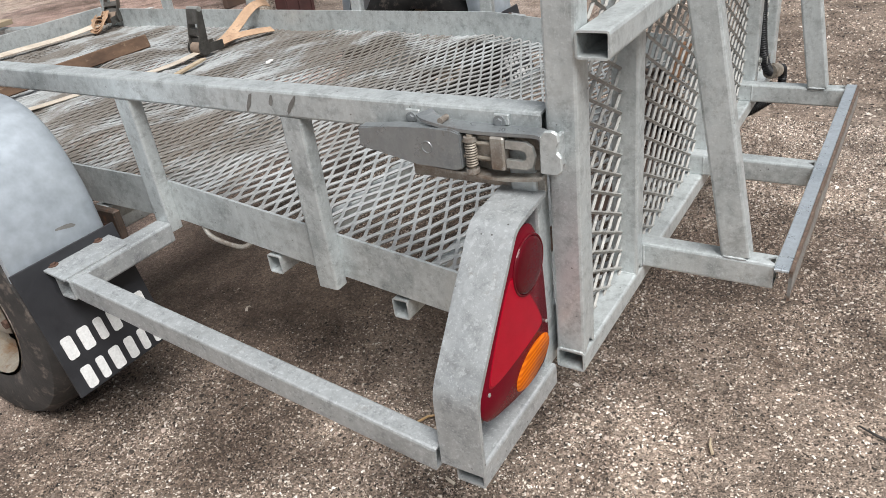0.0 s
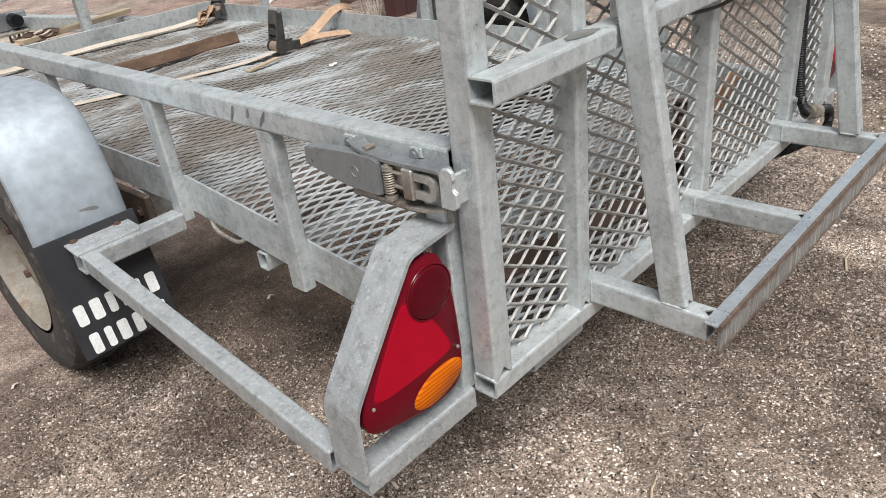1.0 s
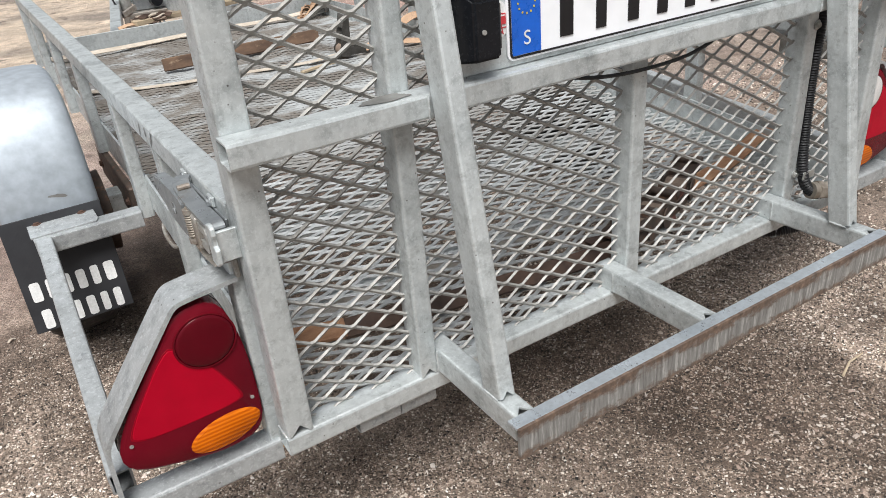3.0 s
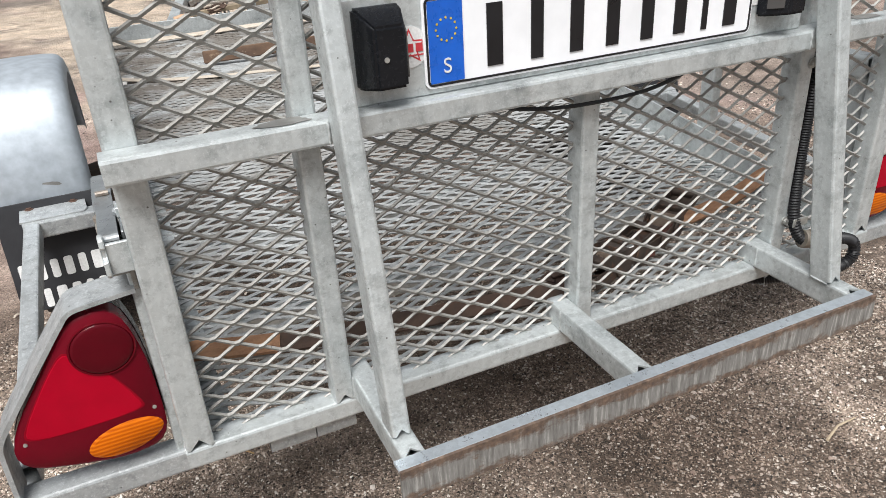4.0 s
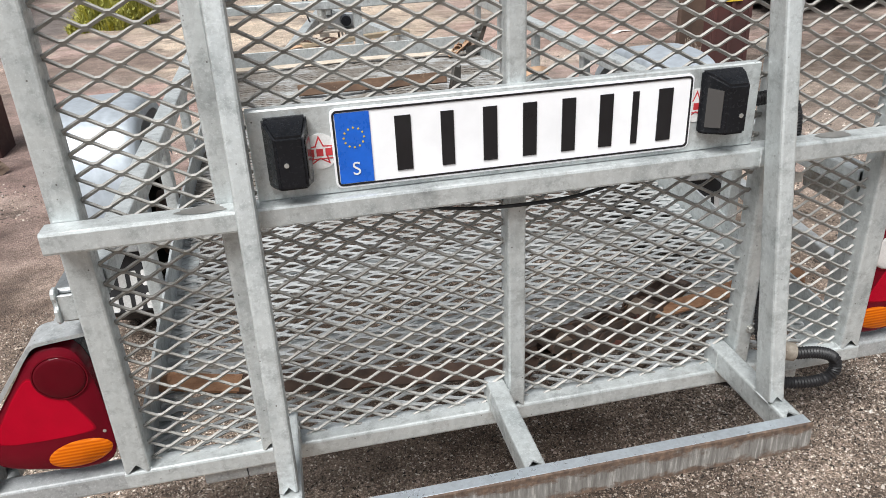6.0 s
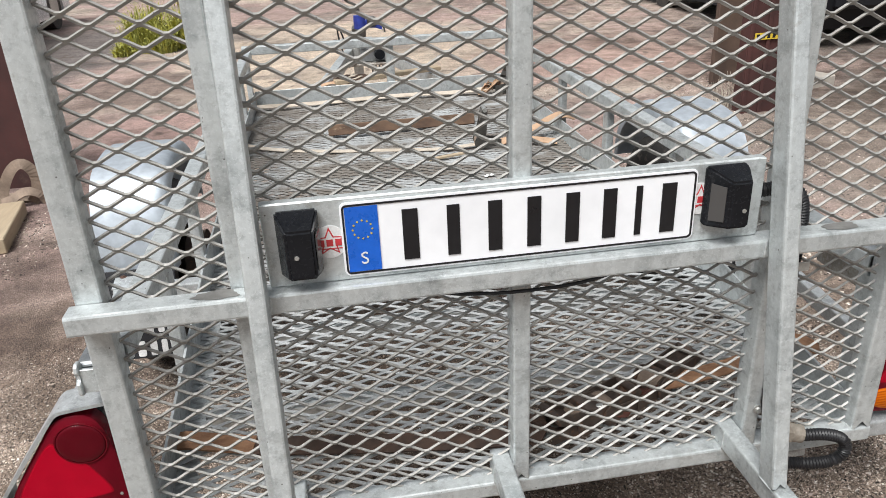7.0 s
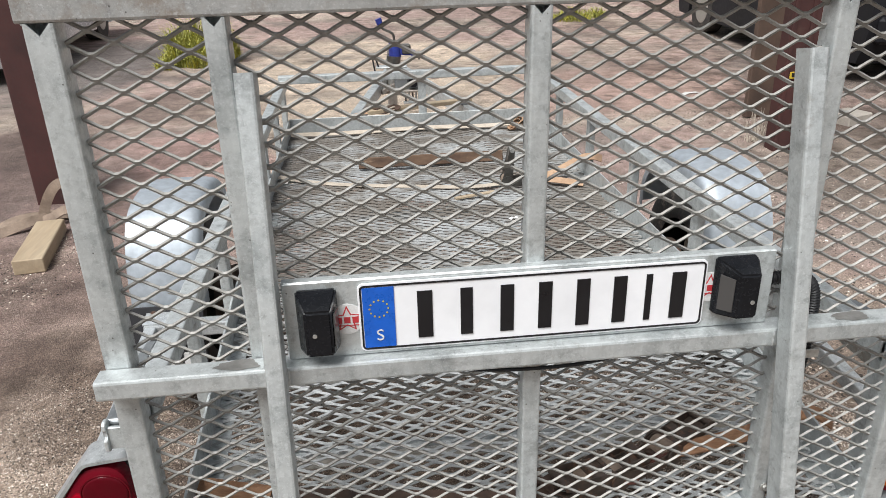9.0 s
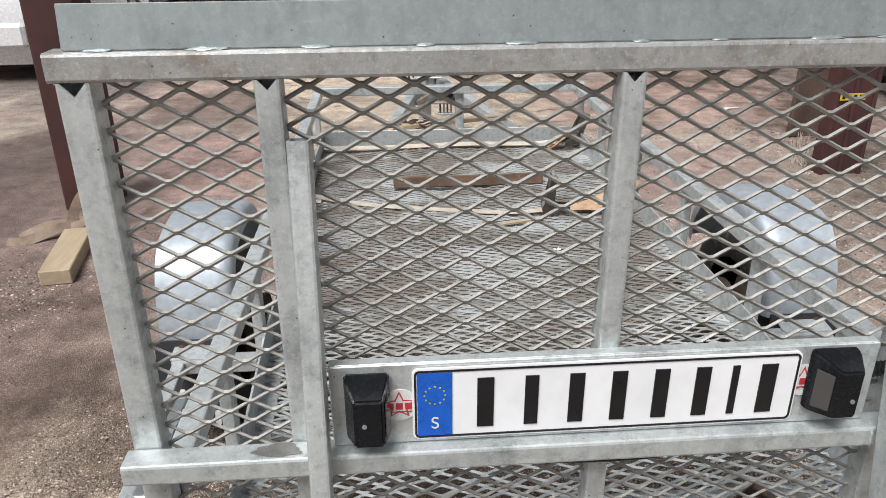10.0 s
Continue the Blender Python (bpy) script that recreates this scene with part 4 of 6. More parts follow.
# lamps and stickers beside the plate
def plate_lamp(base, face, plate_side):
    """A tapered housing: base and face are x0, x1, z0, z1 at the holder and at the front; the lens sits in the flank towards the plate."""
    bm = bmesh.new()
    rows = []
    for (x0, x1, z0, z1), y in ((base, -0.0187), (base, -0.030), (face, -0.060)):
        rows.append([bm.verts.new((x, y, z)) for x, z in ((x0, z0), (x1, z0), (x1, z1), (x0, z1))])
    for r0, r1 in zip(rows, rows[1:]):
        for i in range(4):
            bm.faces.new((r0[i], r0[(i + 1) % 4], r1[(i + 1) % 4], r1[i]))
    bm.faces.new(rows[0]), bm.faces.new(rows[-1][::-1])
    bmesh.ops.bevel(bm, geom=bm.edges[:], offset=0.003, segments=2, affect="EDGES")
    lamp = part("plate_lamp", bm, M_BLACK, trailer, "black plastic plate lamp", smooth=True)
    bx, fx = (base[1], face[1]) if plate_side > 0 else (base[0], face[0])
    lens = bmesh.new()
    for lift in (0.0006, 0.0022):
        quad = []
        for k, z in ((0.2, base[2] + 0.012), (0.8, face[2] + 0.010), (0.8, face[3] - 0.008), (0.2, base[3] - 0.022)):
            quad.append(lens.verts.new((bx + (fx - bx) * k + plate_side * lift, -0.030 - 0.030 * k - lift * 0.6, z)))
        lens.faces.new(quad)
    lens.faces.ensure_lookup_table()
    q0, q1 = lens.faces[0].verts[:], lens.faces[1].verts[:]
    for i in range(4):
        lens.faces.new((q0[i], q0[(i + 1) % 4], q1[(i + 1) % 4], q1[i]))
    part("lamp_lens", lens, M_CLEAR, lamp, "clear lens")
    sx = (face[0] + face[1]) / 2 - 0.006 * plate_side
    part("lamp_screw", rod((sx, -0.0595, 0.817), (sx, -0.0615, 0.817), 0.0032, 10), M_BOLT, lamp)


plate_lamp((0.268, 0.326, 0.779, 0.871), (0.281, 0.318, 0.783, 0.853), 1)
plate_lamp((0.886, 0.949, 0.786, 0.877), (0.910, 0.940, 0.790, 0.861), -1)
for mirror, sx in ((False, 0.338), (True, WIDE - 0.883)):
    zc = 0.818 if not mirror else 0.826
    disc = part("round_sticker", rod((sx, -0.0186, zc), (sx, -0.0196, zc), 0.0245, 32), M_WHITE, trailer, "round white sticker with red star mark", mirror=mirror)
    for scale, y, ink, words in ((0.0225, -0.0199, M_REDINK, "red star outline"), (0.0175, -0.0202, M_WHITE, "white inner star")):
        tips = [((1 if k % 2 == 0 else 0.45) * scale, radians(90 + 36 * k)) for k in range(10)]
        part("star_mark", prism([(sx + r * math.cos(a), zc + r * math.sin(a)) for r, a in tips], y, -0.0197), ink, disc, words, mirror=mirror)
    for bx in (-0.012, 0.0, 0.012):
        part("word_bar", box(sx + bx - 0.0045, sx + bx + 0.0045, -0.0206, -0.0203, zc - 0.006, zc + 0.004, 0), M_REDINK, disc, mirror=mirror)
    part("word_bar", box(sx - 0.018, sx + 0.018, -0.0206, -0.0203, zc - 0.0105, zc - 0.009, 0), M_REDINK, disc, mirror=mirror)
part("lamp_cable", sweep(smooth_line([(0.44, 0.010, 0.745), (0.45, -0.006, 0.724), (0.50, -0.008, 0.710), (0.56, -0.009, 0.7025), (0.62, -0.009, 0.7), (0.69, -0.009, 0.701), (0.74, -0.008, 0.708), (0.79, -0.004, 0.721), (0.82, 0.010, 0.735), (0.90, 0.02, 0.78)]), circle(0.003)), M_HOSE, trailer, "thin black lamp cable", smooth=True)

# corrugated conduit beside the gate's right strut
line = smooth_line([(0.985, 0.012, 0.815), (1.05, 0.012, 0.820), (1.080, 0.014, 0.79), (1.08, 0.014, 0.70), (1.070, 0.010, 0.58), (1.062, 0.0, 0.45), (1.060, -0.012, 0.39), (1.080, -0.025, 0.362), (1.115, -0.03, 0.358), (1.165, -0.03, 0.354), (1.206, -0.03, 0.338), (1.218, -0.03, 0.308), (1.200, -0.03, 0.288), (1.16, -0.03, 0.287), (1.11, -0.02, 0.290), (1.05, 0.02, 0.272), (1.0, 0.08, 0.265)], 3)
bm = bmesh.new()
pts = []
for a, b in zip(line, line[1:]):
    a, b = Vector(a), Vector(b)
    steps = max(1, int((b - a).length / 0.0022))
    pts += [a.lerp(b, k / steps) for k in range(steps)]
rings = []
for i, p in enumerate(pts):
    d = (pts[min(i + 1, len(pts) - 1)] - pts[max(i - 1, 0)]).normalized()
    u = d.cross(Vector((0.3, 1, 0.2))).normalized()
    s = d.cross(u)
    r = 0.0115 if i % 2 else 0.0095
    rings.append([bm.verts.new(p + u * r * math.cos(k * math.pi / 4) + s * r * math.sin(k * math.pi / 4)) for k in range(8)])
for r0, r1 in zip(rings, rings[1:]):
    for k in range(8):
        bm.faces.new((r0[k], r0[(k + 1) % 8], r1[(k + 1) % 8], r1[k]))
nut = rod((1.072, -0.022, 0.372), (1.118, -0.03, 0.362), 0.0165, 16)
rod((1.085, -0.0242, 0.3695), (1.098, -0.0265, 0.3665), 0.019, 6, None, nut)
part("conduit_fitting", nut, M_RUSTSPRING, trailer, "rust-stained cable fitting", smooth=True)
hose = part("conduit", bm, M_HOSE, trailer, "black corrugated cable conduit", smooth=True)
for z in (0.405, 0.69):
    part("clamp_bolt", bolt((1.047, -0.0005, z), (0, -1, 0), 0.006, 0.006), M_BOLT, hose)
    part("clamp", box(1.05, 1.085, -0.018, -0.0155, z - 0.008, z + 0.008, 0.001), M_BOLT, hose)

# tail lamps in their guards
LAMP = smooth_loop([(-0.216, 0.345), (-0.150, 0.326), (-0.085, 0.314), (-0.033, 0.326), (-0.031, 0.40), (-0.038, 0.49), (-0.058, 0.546), (-0.116, 0.540), (-0.146, 0.494), (-0.216, 0.396)], 2)
for mirror in (False, True):
    bar = part("guard_tube", tube((-0.228, 0.063, 0.277), (-0.018, 0.063, 0.277), 0.04, 0.036), M_WEATHERED, trailer, mirror=mirror)
    line = smooth_line([(-0.231, 0.07, 0.285), (-0.229, 0.07, 0.375), (-0.227, 0.07, 0.392), (-0.217, 0.07, 0.41), (-0.119, 0.07, 0.539), (-0.107, 0.07, 0.553), (-0.09, 0.07, 0.556), (-0.026, 0.07, 0.562)], 2)
    bm = bmesh.new()
    rows = []
    for i, p in enumerate(line):
        a, b = Vector(line[max(i - 1, 0)]), Vector(line[min(i + 1, len(line) - 1)])
        t = (b - a).normalized()
        nrm = Vector((-t.z, 0, t.x)) * 0.003
        p = Vector(p)
        rows.append([bm.verts.new((q.x, y, q.z)) for q, y in ((p - nrm, 0.040), (p + nrm, 0.040), (p + nrm, 0.100), (p - nrm, 0.100))])
    for r0, r1 in zip(rows, rows[1:]):
        for i in range(4):
            bm.faces.new((r0[i], r0[(i + 1) % 4], r1[(i + 1) % 4], r1[i]))
    bm.faces.new(rows[0]), bm.faces.new(rows[-1])
    part("guard_bar", bm, M_WEATHERED, bar, "bent flat bar", mirror=mirror, smooth=True)
    lamp = part("tail_lamp", prism(LAMP, 0.074, 0.10, 0.0), M_BLACK, trailer, "triangular red tail lamp with amber indicator", mirror=mirror)
    part("deep_lens", prism([(x * 0.99 - 0.0012, z) for x, z in LAMP], 0.0425, 0.0738, 0.006), M_REDDEEP, lamp, "deep red lens", mirror=mirror, smooth=True)
    tri = smooth_loop([(-0.134, 0.505), (-0.116, 0.498), (-0.088, 0.470), (-0.050, 0.398), (-0.054, 0.385), (-0.13, 0.380), (-0.200, 0.384), (-0.200, 0.405)], 2)
    glow = [(-0.127 + (x + 0.127) * 0.94, 0.425 + (z - 0.425) * 0.94) for x, z in tri]
    part("reflector", prism(tri, 0.0422, 0.0432, 0.0025), M_REDMID, lamp, "red reflector rim", mirror=mirror)
    part("reflector", prism(glow, 0.0417, 0.0426, 0.0012), M_RED, lamp, "bright red reflector", mirror=mirror)
    rnd = [(-0.082 + 0.037 * math.cos(a), 0.493 + 0.036 * math.sin(a)) for a in np.linspace(0, 2 * math.pi, 32, endpoint=False)]
    bm = bmesh.new()
    rows = [[bm.verts.new((-0.082 + (x + 0.082) * k, y, 0.493 + (z - 0.493) * k)) for x, z in rnd] for k, y in ((1.0, 0.0440), (1.0, 0.0412), (0.97, 0.0396), (0.88, 0.0386), (0.6, 0.0379), (0.25, 0.0376))]
    for r0, r1 in zip(rows, rows[1:]):
        for q in range(32):
            bm.faces.new((r0[q], r1[q], r1[(q + 1) % 32], r0[(q + 1) % 32]))
    bm.faces.new(rows[-1])
    part("round_lens", bm, M_WHITELENS if mirror else M_REDROUND, lamp, "milky white reversing lens" if mirror else "dark red round lens", mirror=mirror, smooth=True)
    ring = [(-0.082 + 0.0385 * math.cos(a), 0.0415, 0.493 + 0.0375 * math.sin(a)) for a in np.linspace(0, 2 * math.pi, 41)]
    part("lens_ring", sweep(ring, circle(0.0016, 6), None, False, (0, 1, 0)), M_REDCORE, lamp, mirror=mirror, smooth=True)
    amb = []
    for a in np.linspace(0, 2 * math.pi, 32, endpoint=False):
        ex, ez = 0.049 * math.cos(a), 0.024 * math.sin(a)
        amb.append((-0.086 + ex * 0.985 - ez * 0.17, 0.350 + ex * 0.17 + ez * 0.985))
    part("amber_lens", prism(amb, 0.0396, 0.044, 0.004), M_AMBER, lamp, "amber indicator lens", mirror=mirror, smooth=True)
    for x, z in ((-0.138, 0.512), (-0.2, 0.385), (-0.043, 0.385)):
        part("lens_screw", rod((x, 0.0430, z), (x, 0.0410, z), 0.0026, 8), M_BOLT, lamp, mirror=mirror)

# latches on the rails
for mirror in (False, True):
    latch = part("latch", box(-0.0265, -0.0205, 0.040, 0.229, 0.563, 0.600, 0.001), M_GRIME, trailer, "over-centre lever latch with spring", mirror=mirror)
    part("latch_bracket", box(-0.0240, -0.0203, 0.042, 0.205, 0.600, 0.642, 0.001), M_DULL, latch, mirror=mirror)
    # tapered pressed lever, blunt end towards the front
    bm = bmesh.new()
    out = [(0.293, 0.606), (0.291, 0.633), (0.24, 0.638), (0.185, 0.641), (0.150, 0.642), (0.137, 0.638), (0.137, 0.592), (0.150, 0.588), (0.205, 0.591)]
    f0 = [bm.verts.new((-0.052, y, z)) for y, z in out]
    f1 = [bm.verts.new((-0.034, y, z)) for y, z in out]
    bm.faces.new(f0), bm.faces.new(f1[::-1])
    for i in range(len(out)):
        j = (i + 1) % len(out)
        bm.faces.new((f0[i], f0[j], f1[j], f1[i]))
    bmesh.ops.bevel(bm, geom=bm.edges[:], offset=0.0018, segments=2, affect="EDGES")
    part("lever", bm, M_DULL, latch, mirror=mirror)
    for y, z, r in ((0.186, 0.616, 0.0075),):
        ring = [(-0.0522, y + r * math.cos(a), z + r * math.sin(a)) for a in np.linspace(0, 2 * math.pi, 17)]
        part("stamped_ring", sweep(ring, circle(0.0007, 5), None, False, (1, 0, 0)), M_DULL, latch, mirror=mirror)
    # upper and lower flanges of the channel that carries the spring
    upper = smooth_line([(-0.028, 0.200, 0.651), (-0.038, 0.186, 0.648), (-0.038, 0.150, 0.641), (-0.038, 0.104, 0.640), (-0.038, 0.041, 0.643), (-0.038, 0.033, 0.641), (-0.038, 0.031, 0.630)], 2)
    part("upper_flange", sweep(upper, [(-0.011, -0.0022), (0.011, -0.0022), (0.011, 0.0022), (-0.011, 0.0022)], None, True, (0, 0.2, 1)), M_DULL, latch, mirror=mirror)
    lower = smooth_line([(-0.034, 0.205, 0.588), (-0.038, 0.178, 0.586), (-0.038, 0.143, 0.585), (-0.038, 0.089, 0.582), (-0.038, 0.042, 0.588), (-0.038, 0.034, 0.592)], 2)
    part("lower_flange", sweep(lower, [(-0.011, -0.0018), (0.011, -0.0018), (0.011, 0.0018), (-0.011, 0.0018)], None, True, (0, 0.2, 1)), M_GRIME, latch, mirror=mirror)
    part("rusty_rivet", rod((-0.030, 0.166, 0.649), (-0.046, 0.166, 0.649), 0.004, 10), M_GRIME, latch, mirror=mirror)
    coil = [(-0.046 + 0.0068 * math.cos(a), 0.126 + 0.0068 * math.sin(a), 0.596 + 0.030 * a / (2 * math.pi * 9)) for a in np.linspace(0, 2 * math.pi * 9, 9 * 10)]
    part("spring", sweep(coil, circle(0.0014, 5)), M_RUSTSPRING, latch, "rust-tinged spring", mirror=mirror, smooth=True)
    part("spring_pin", rod((-0.046, 0.126, 0.588), (-0.046, 0.126, 0.637), 0.0046, 10), M_RUSTSPRING, latch, mirror=mirror)
    for z in (0.590, 0.631):
        part("pin_collar", rod((-0.046, 0.126, z - 0.003), (-0.046, 0.126, z + 0.003), 0.0085, 14), M_GRIME, latch, mirror=mirror)
    part("guide_plate", box(-0.0405, -0.0385, 0.098, 0.136, 0.601, 0.634, 0.0008), M_GRIME, latch, mirror=mirror)
    for z in (0.607, 0.626):
        part("cross_pin", rod((-0.0445, 0.148, z), (-0.0445, 0.098, z), 0.0026, 8), M_RUSTSPRING, latch, mirror=mirror, smooth=True)
    part("slider", box(-0.052, -0.036, 0.079, 0.098, 0.596, 0.638, 0.002), M_GRIME, latch, mirror=mirror)
    # flat loop with a long round-ended slot
    outer = [(0.078, 0.600), (0.052, 0.600), (0.044, 0.605), (0.041, 0.617), (0.044, 0.629), (0.052, 0.634), (0.078, 0.634)]
    inner = [(0.078, 0.610), (0.058, 0.610), (0.053, 0.612), (0.051, 0.617), (0.053, 0.622), (0.058, 0.624), (0.078, 0.624)]
    bm = bmesh.new()
    rows = [[bm.verts.new((x, y, z)) for y, z in line] for x, line in ((-0.049, outer), (-0.049, inner), (-0.043, inner), (-0.043, outer))]
    for r0, r1 in zip(rows, rows[1:] + rows[:1]):
        for i in range(len(outer) - 1):
            bm.faces.new((r0[i], r0[i + 1], r1[i + 1], r1[i]))
    part("claw", bm, M_BOLT, latch, mirror=mirror)
    part("back_plate", box(-0.030, -0.0272, 0.038, 0.150, 0.592, 0.638, 0.001), M_GRIME, latch, mirror=mirror)
    # hook plate on the gate's post, notched towards the rear
    out = [(0.0345, 0.598), (0.034, 0.642), (0.028, 0.650), (0.018, 0.651), (0.012, 0.648), (0.010, 0.638), (0.015, 0.634), (0.015, 0.624), (0.008, 0.621), (0.008, 0.603), (0.014, 0.598)]
    bm = bmesh.new()
    f0 = [bm.verts.new((-0.050, y, z)) for y, z in out]
    f1 = [bm.verts.new((-0.044, y, z)) for y, z in out]
    bm.faces.new(f0), bm.faces.new(f1[::-1])
    for i in range(len(out)):
        j = (i + 1) % len(out)
        bm.faces.new((f0[i], f0[j], f1[j], f1[i]))
    bmesh.ops.bevel(bm, geom=bm.edges[:], offset=0.0012, segments=1, affect="EDGES")
    hook = part("hook", bm, M_GALV, latch, mirror=mirror)
    part("hook_web", box(-0.0445, -0.0188, 0.0165, 0.0225, 0.600, 0.640, 0.001), M_GALV, hook, mirror=mirror)
    for y0, y1, z0, z1, by, bz in ((0.210, 0.231, 0.628, 0.652, 0.222, 0.641), (0.084, 0.104, 0.6425, 0.656, 0.096, 0.6465)):
        part("fixing_tab", box(-0.0250, -0.0203, y0, y1, z0, z1, 0.001), M_GALV, latch, mirror=mirror)
        part("latch_bolt", bolt((-0.0250, by, bz), (-1, 0, 0), 0.0055, 0.004), M_DULL, latch, mirror=mirror)

# mudguards, flaps, wheels
GUARD = smooth_line([(0, 0.890, 0.390), (0, 0.899, 0.49), (0, 0.94, 0.590), (0, 1.01, 0.646), (0, 1.17, 0.656), (0, 1.31, 0.638), (0, 1.41, 0.58), (0, 1.47, 0.49), (0, 1.475, 0.40)], 2)
AX_Y, AX_Z = 1.17, 0.275
for mirror in (False, True):
    bm = bmesh.new()
    sec = [(-0.278, -0.010), (-0.2795, -0.004), (-0.277, 0.0015), (-0.270, 0.001), (-0.255, 0.0015), (-0.19, 0.003), (-0.125, 0.0015), (-0.105, -0.001), (-0.094, -0.006), (-0.087, -0.015), (-0.084, -0.03), (-0.083, -0.048)]
    rings = []
    for i, p in enumerate(GUARD):
        a, b = Vector(GUARD[max(i - 1, 0)]), Vector(GUARD[min(i + 1, len(GUARD) - 1)])
        t = (b - a).normalized()
        nrm = Vector((0, -t.z, t.y))
        nrm = nrm if nrm.z > 0 or abs(t.z) > 0.9 else nrm
        rings.append([bm.verts.new(Vector((x, 0, 0)) + Vector(p) + nrm * h) for x, h in sec])
    for r0, r1 in zip(rings, rings[1:]):
        for i in range(len(sec) - 1):
            bm.faces.new((r0[i], r0[i + 1], r1[i + 1], r1[i]))
    bmesh.ops.recalc_face_normals(bm, faces=bm.faces)
    bmesh.ops.solidify(bm, geom=bm.faces[:], thickness=0.0015)
    guard = part("mudguard", bm, M_SHEET, trailer, "rounded zinc-plated sheet mudguard", mirror=mirror, smooth=True)
    if not mirror:
        bm = bmesh.new()
        ring = []
        for k in range(24):
            a = 2 * math.pi * k / 24
            r = 0.75 + 0.45 * noise.noise((math.cos(a) * 1.6, math.sin(a) * 1.6, 5))
            ring.append(bm.verts.new((-0.165 + 0.028 * r * math.cos(a), 0.8915, 0.432 + 0.010 * r * math.sin(a))))
        bm.faces.new(ring)
        part("scuff", bm, M_GREASE, guard, "dark grimy scuff")
    arm = part("guard_arm", tube((-0.232, 0.826, 0.367), (-0.02, 0.826, 0.367), 0.040, 0.038), M_WEATHERED, trailer, mirror=mirror)
    part("stay_tube", tube((-0.214, 0.8055, 0.367), (-0.2245, 0.104, 0.291), 0.031, 0.038), M_WEATHERED, arm, mirror=mirror)
    bm = prism([(-0.236, 0.0), (-0.11, 0.0), (-0.103, 0.012), (-0.106, 0.060), (-0.114, 0.070), (-0.226, 0.070), (-0.236, 0.060)], -0.0016, 0.0016)
    for v in bm.verts:
        v.co = Vector((v.co.x, 0.814 + v.co.z, 0.3875 + v.co.z * 0.14 + v.co.y))
    part("flap_bracket", bm, M_WEATHERED, arm, mirror=mirror)
    part("rusty_bolt", bolt((-0.217, 0.868, 0.3965), (0, -0.14, 1), 0.0062, 0.004), M_RUSTBOLT, arm, mirror=mirror)
    part("rusty_bolt", bolt((-0.129, 0.868, 0.3965), (0, -0.14, 1), 0.0062, 0.004), M_RUSTBOLT, arm, mirror=mirror)
    # the flap hangs a little off plumb, its foot towards the rear
    hang = pose(0, 0.872, 0.408, -13, 0, 0)
    flap = part("mud_flap", box(-0.287, -0.088, -0.003, 0.003, -0.238, 0.004, 0.001, None, hang), M_RUBBER, trailer, "black rubber mud flap with two rows of white marks", mirror=mirror)
    for row, (drop, wd) in enumerate(((0.150, (0.020, 0.021, 0.016, 0.018, 0.016, 0.021)), (0.212, (0.019, 0.015, 0.021, 0.018, 0.015, 0.016)))):
        x = -0.272 + row * 0.005 if not mirror else WIDE + 0.104 + row * 0.005
        for w in wd:
            bm = prism(rounded(x, x + w, -drop - 0.021, -drop + 0.021, 0.005, 3), -0.0046, -0.0031)
            bm.transform(hang)
            part("white_bar", bm, M_WHITE, flap)
            x += w + 0.0115
    # wheel
    wheel = part("wheel", rod((-0.10, AX_Y, AX_Z), (-0.05, AX_Y, AX_Z), 0.045, 20), M_BUCKLE, trailer, "steel-rimmed trailer wheel", mirror=mirror)
    prof = [(-0.118, 0.160), (-0.110, 0.185), (-0.106, 0.225), (-0.112, 0.256), (-0.126, 0.270), (-0.19, 0.275), (-0.252, 0.271), (-0.268, 0.257), (-0.275, 0.225), (-0.272, 0.185), (-0.263, 0.160)]
    bm = bmesh.new()
    rings = []
    for k in range(48):
        a = 2 * math.pi * k / 48
        tread = 0.004 if k % 2 else 0.0
        rings.append([bm.verts.new((x, AX_Y + (r - (tread if 4 <= q <= 6 else 0)) * math.cos(a), AX_Z + (r - (tread if 4 <= q <= 6 else 0)) * math.sin(a))) for q, (x, r) in enumerate(prof)])
    for k in range(48):
        r0, r1 = rings[k], rings[(k + 1) % 48]
        for i in range(len(prof) - 1):
            bm.faces.new((r0[i], r0[i + 1], r1[i + 1], r1[i]))
    part("tyre", bm, M_TYRE, wheel, "worn dusty black tyre", mirror=mirror, smooth=True)
    prof = [(-0.261, 0.170), (-0.268, 0.168), (-0.268, 0.162), (-0.256, 0.156), (-0.212, 0.150), (-0.204, 0.138), (-0.207, 0.112), (-0.226, 0.096), (-0.230, 0.06), (-0.218, 0.04), (-0.218, 0.001)]
    bm = bmesh.new()
    rings = [[bm.verts.new((x, AX_Y + r * math.cos(2 * math.pi * k / 48), AX_Z + r * math.sin(2 * math.pi * k / 48))) for x, r in prof] for k in range(48)]
    for k in range(48):
        r0, r1 = rings[k], rings[(k + 1) % 48]
        for i in range(len(prof) - 1):
            if i == 5 and k % 4 < 2:
                continue  # ventilation slots
            bm.faces.new((r0[i], r0[i + 1], r1[i + 1], r1[i]))
    bmesh.ops.solidify(bm, geom=bm.faces[:], thickness=0.003)
    part("rim", bm, M_RIM, wheel, "dirty cream steel rim with rust", mirror=mirror, smooth=True)
    for k in range(4):
        a = math.pi / 4 + k * math.pi / 2
        part("wheel_nut", bolt((-0.224, AX_Y + 0.08 * math.cos(a), AX_Z + 0.08 * math.sin(a)), (-1, 0, 0), 0.011, 0.014), M_RUSTBOLT, wheel, mirror=mirror)
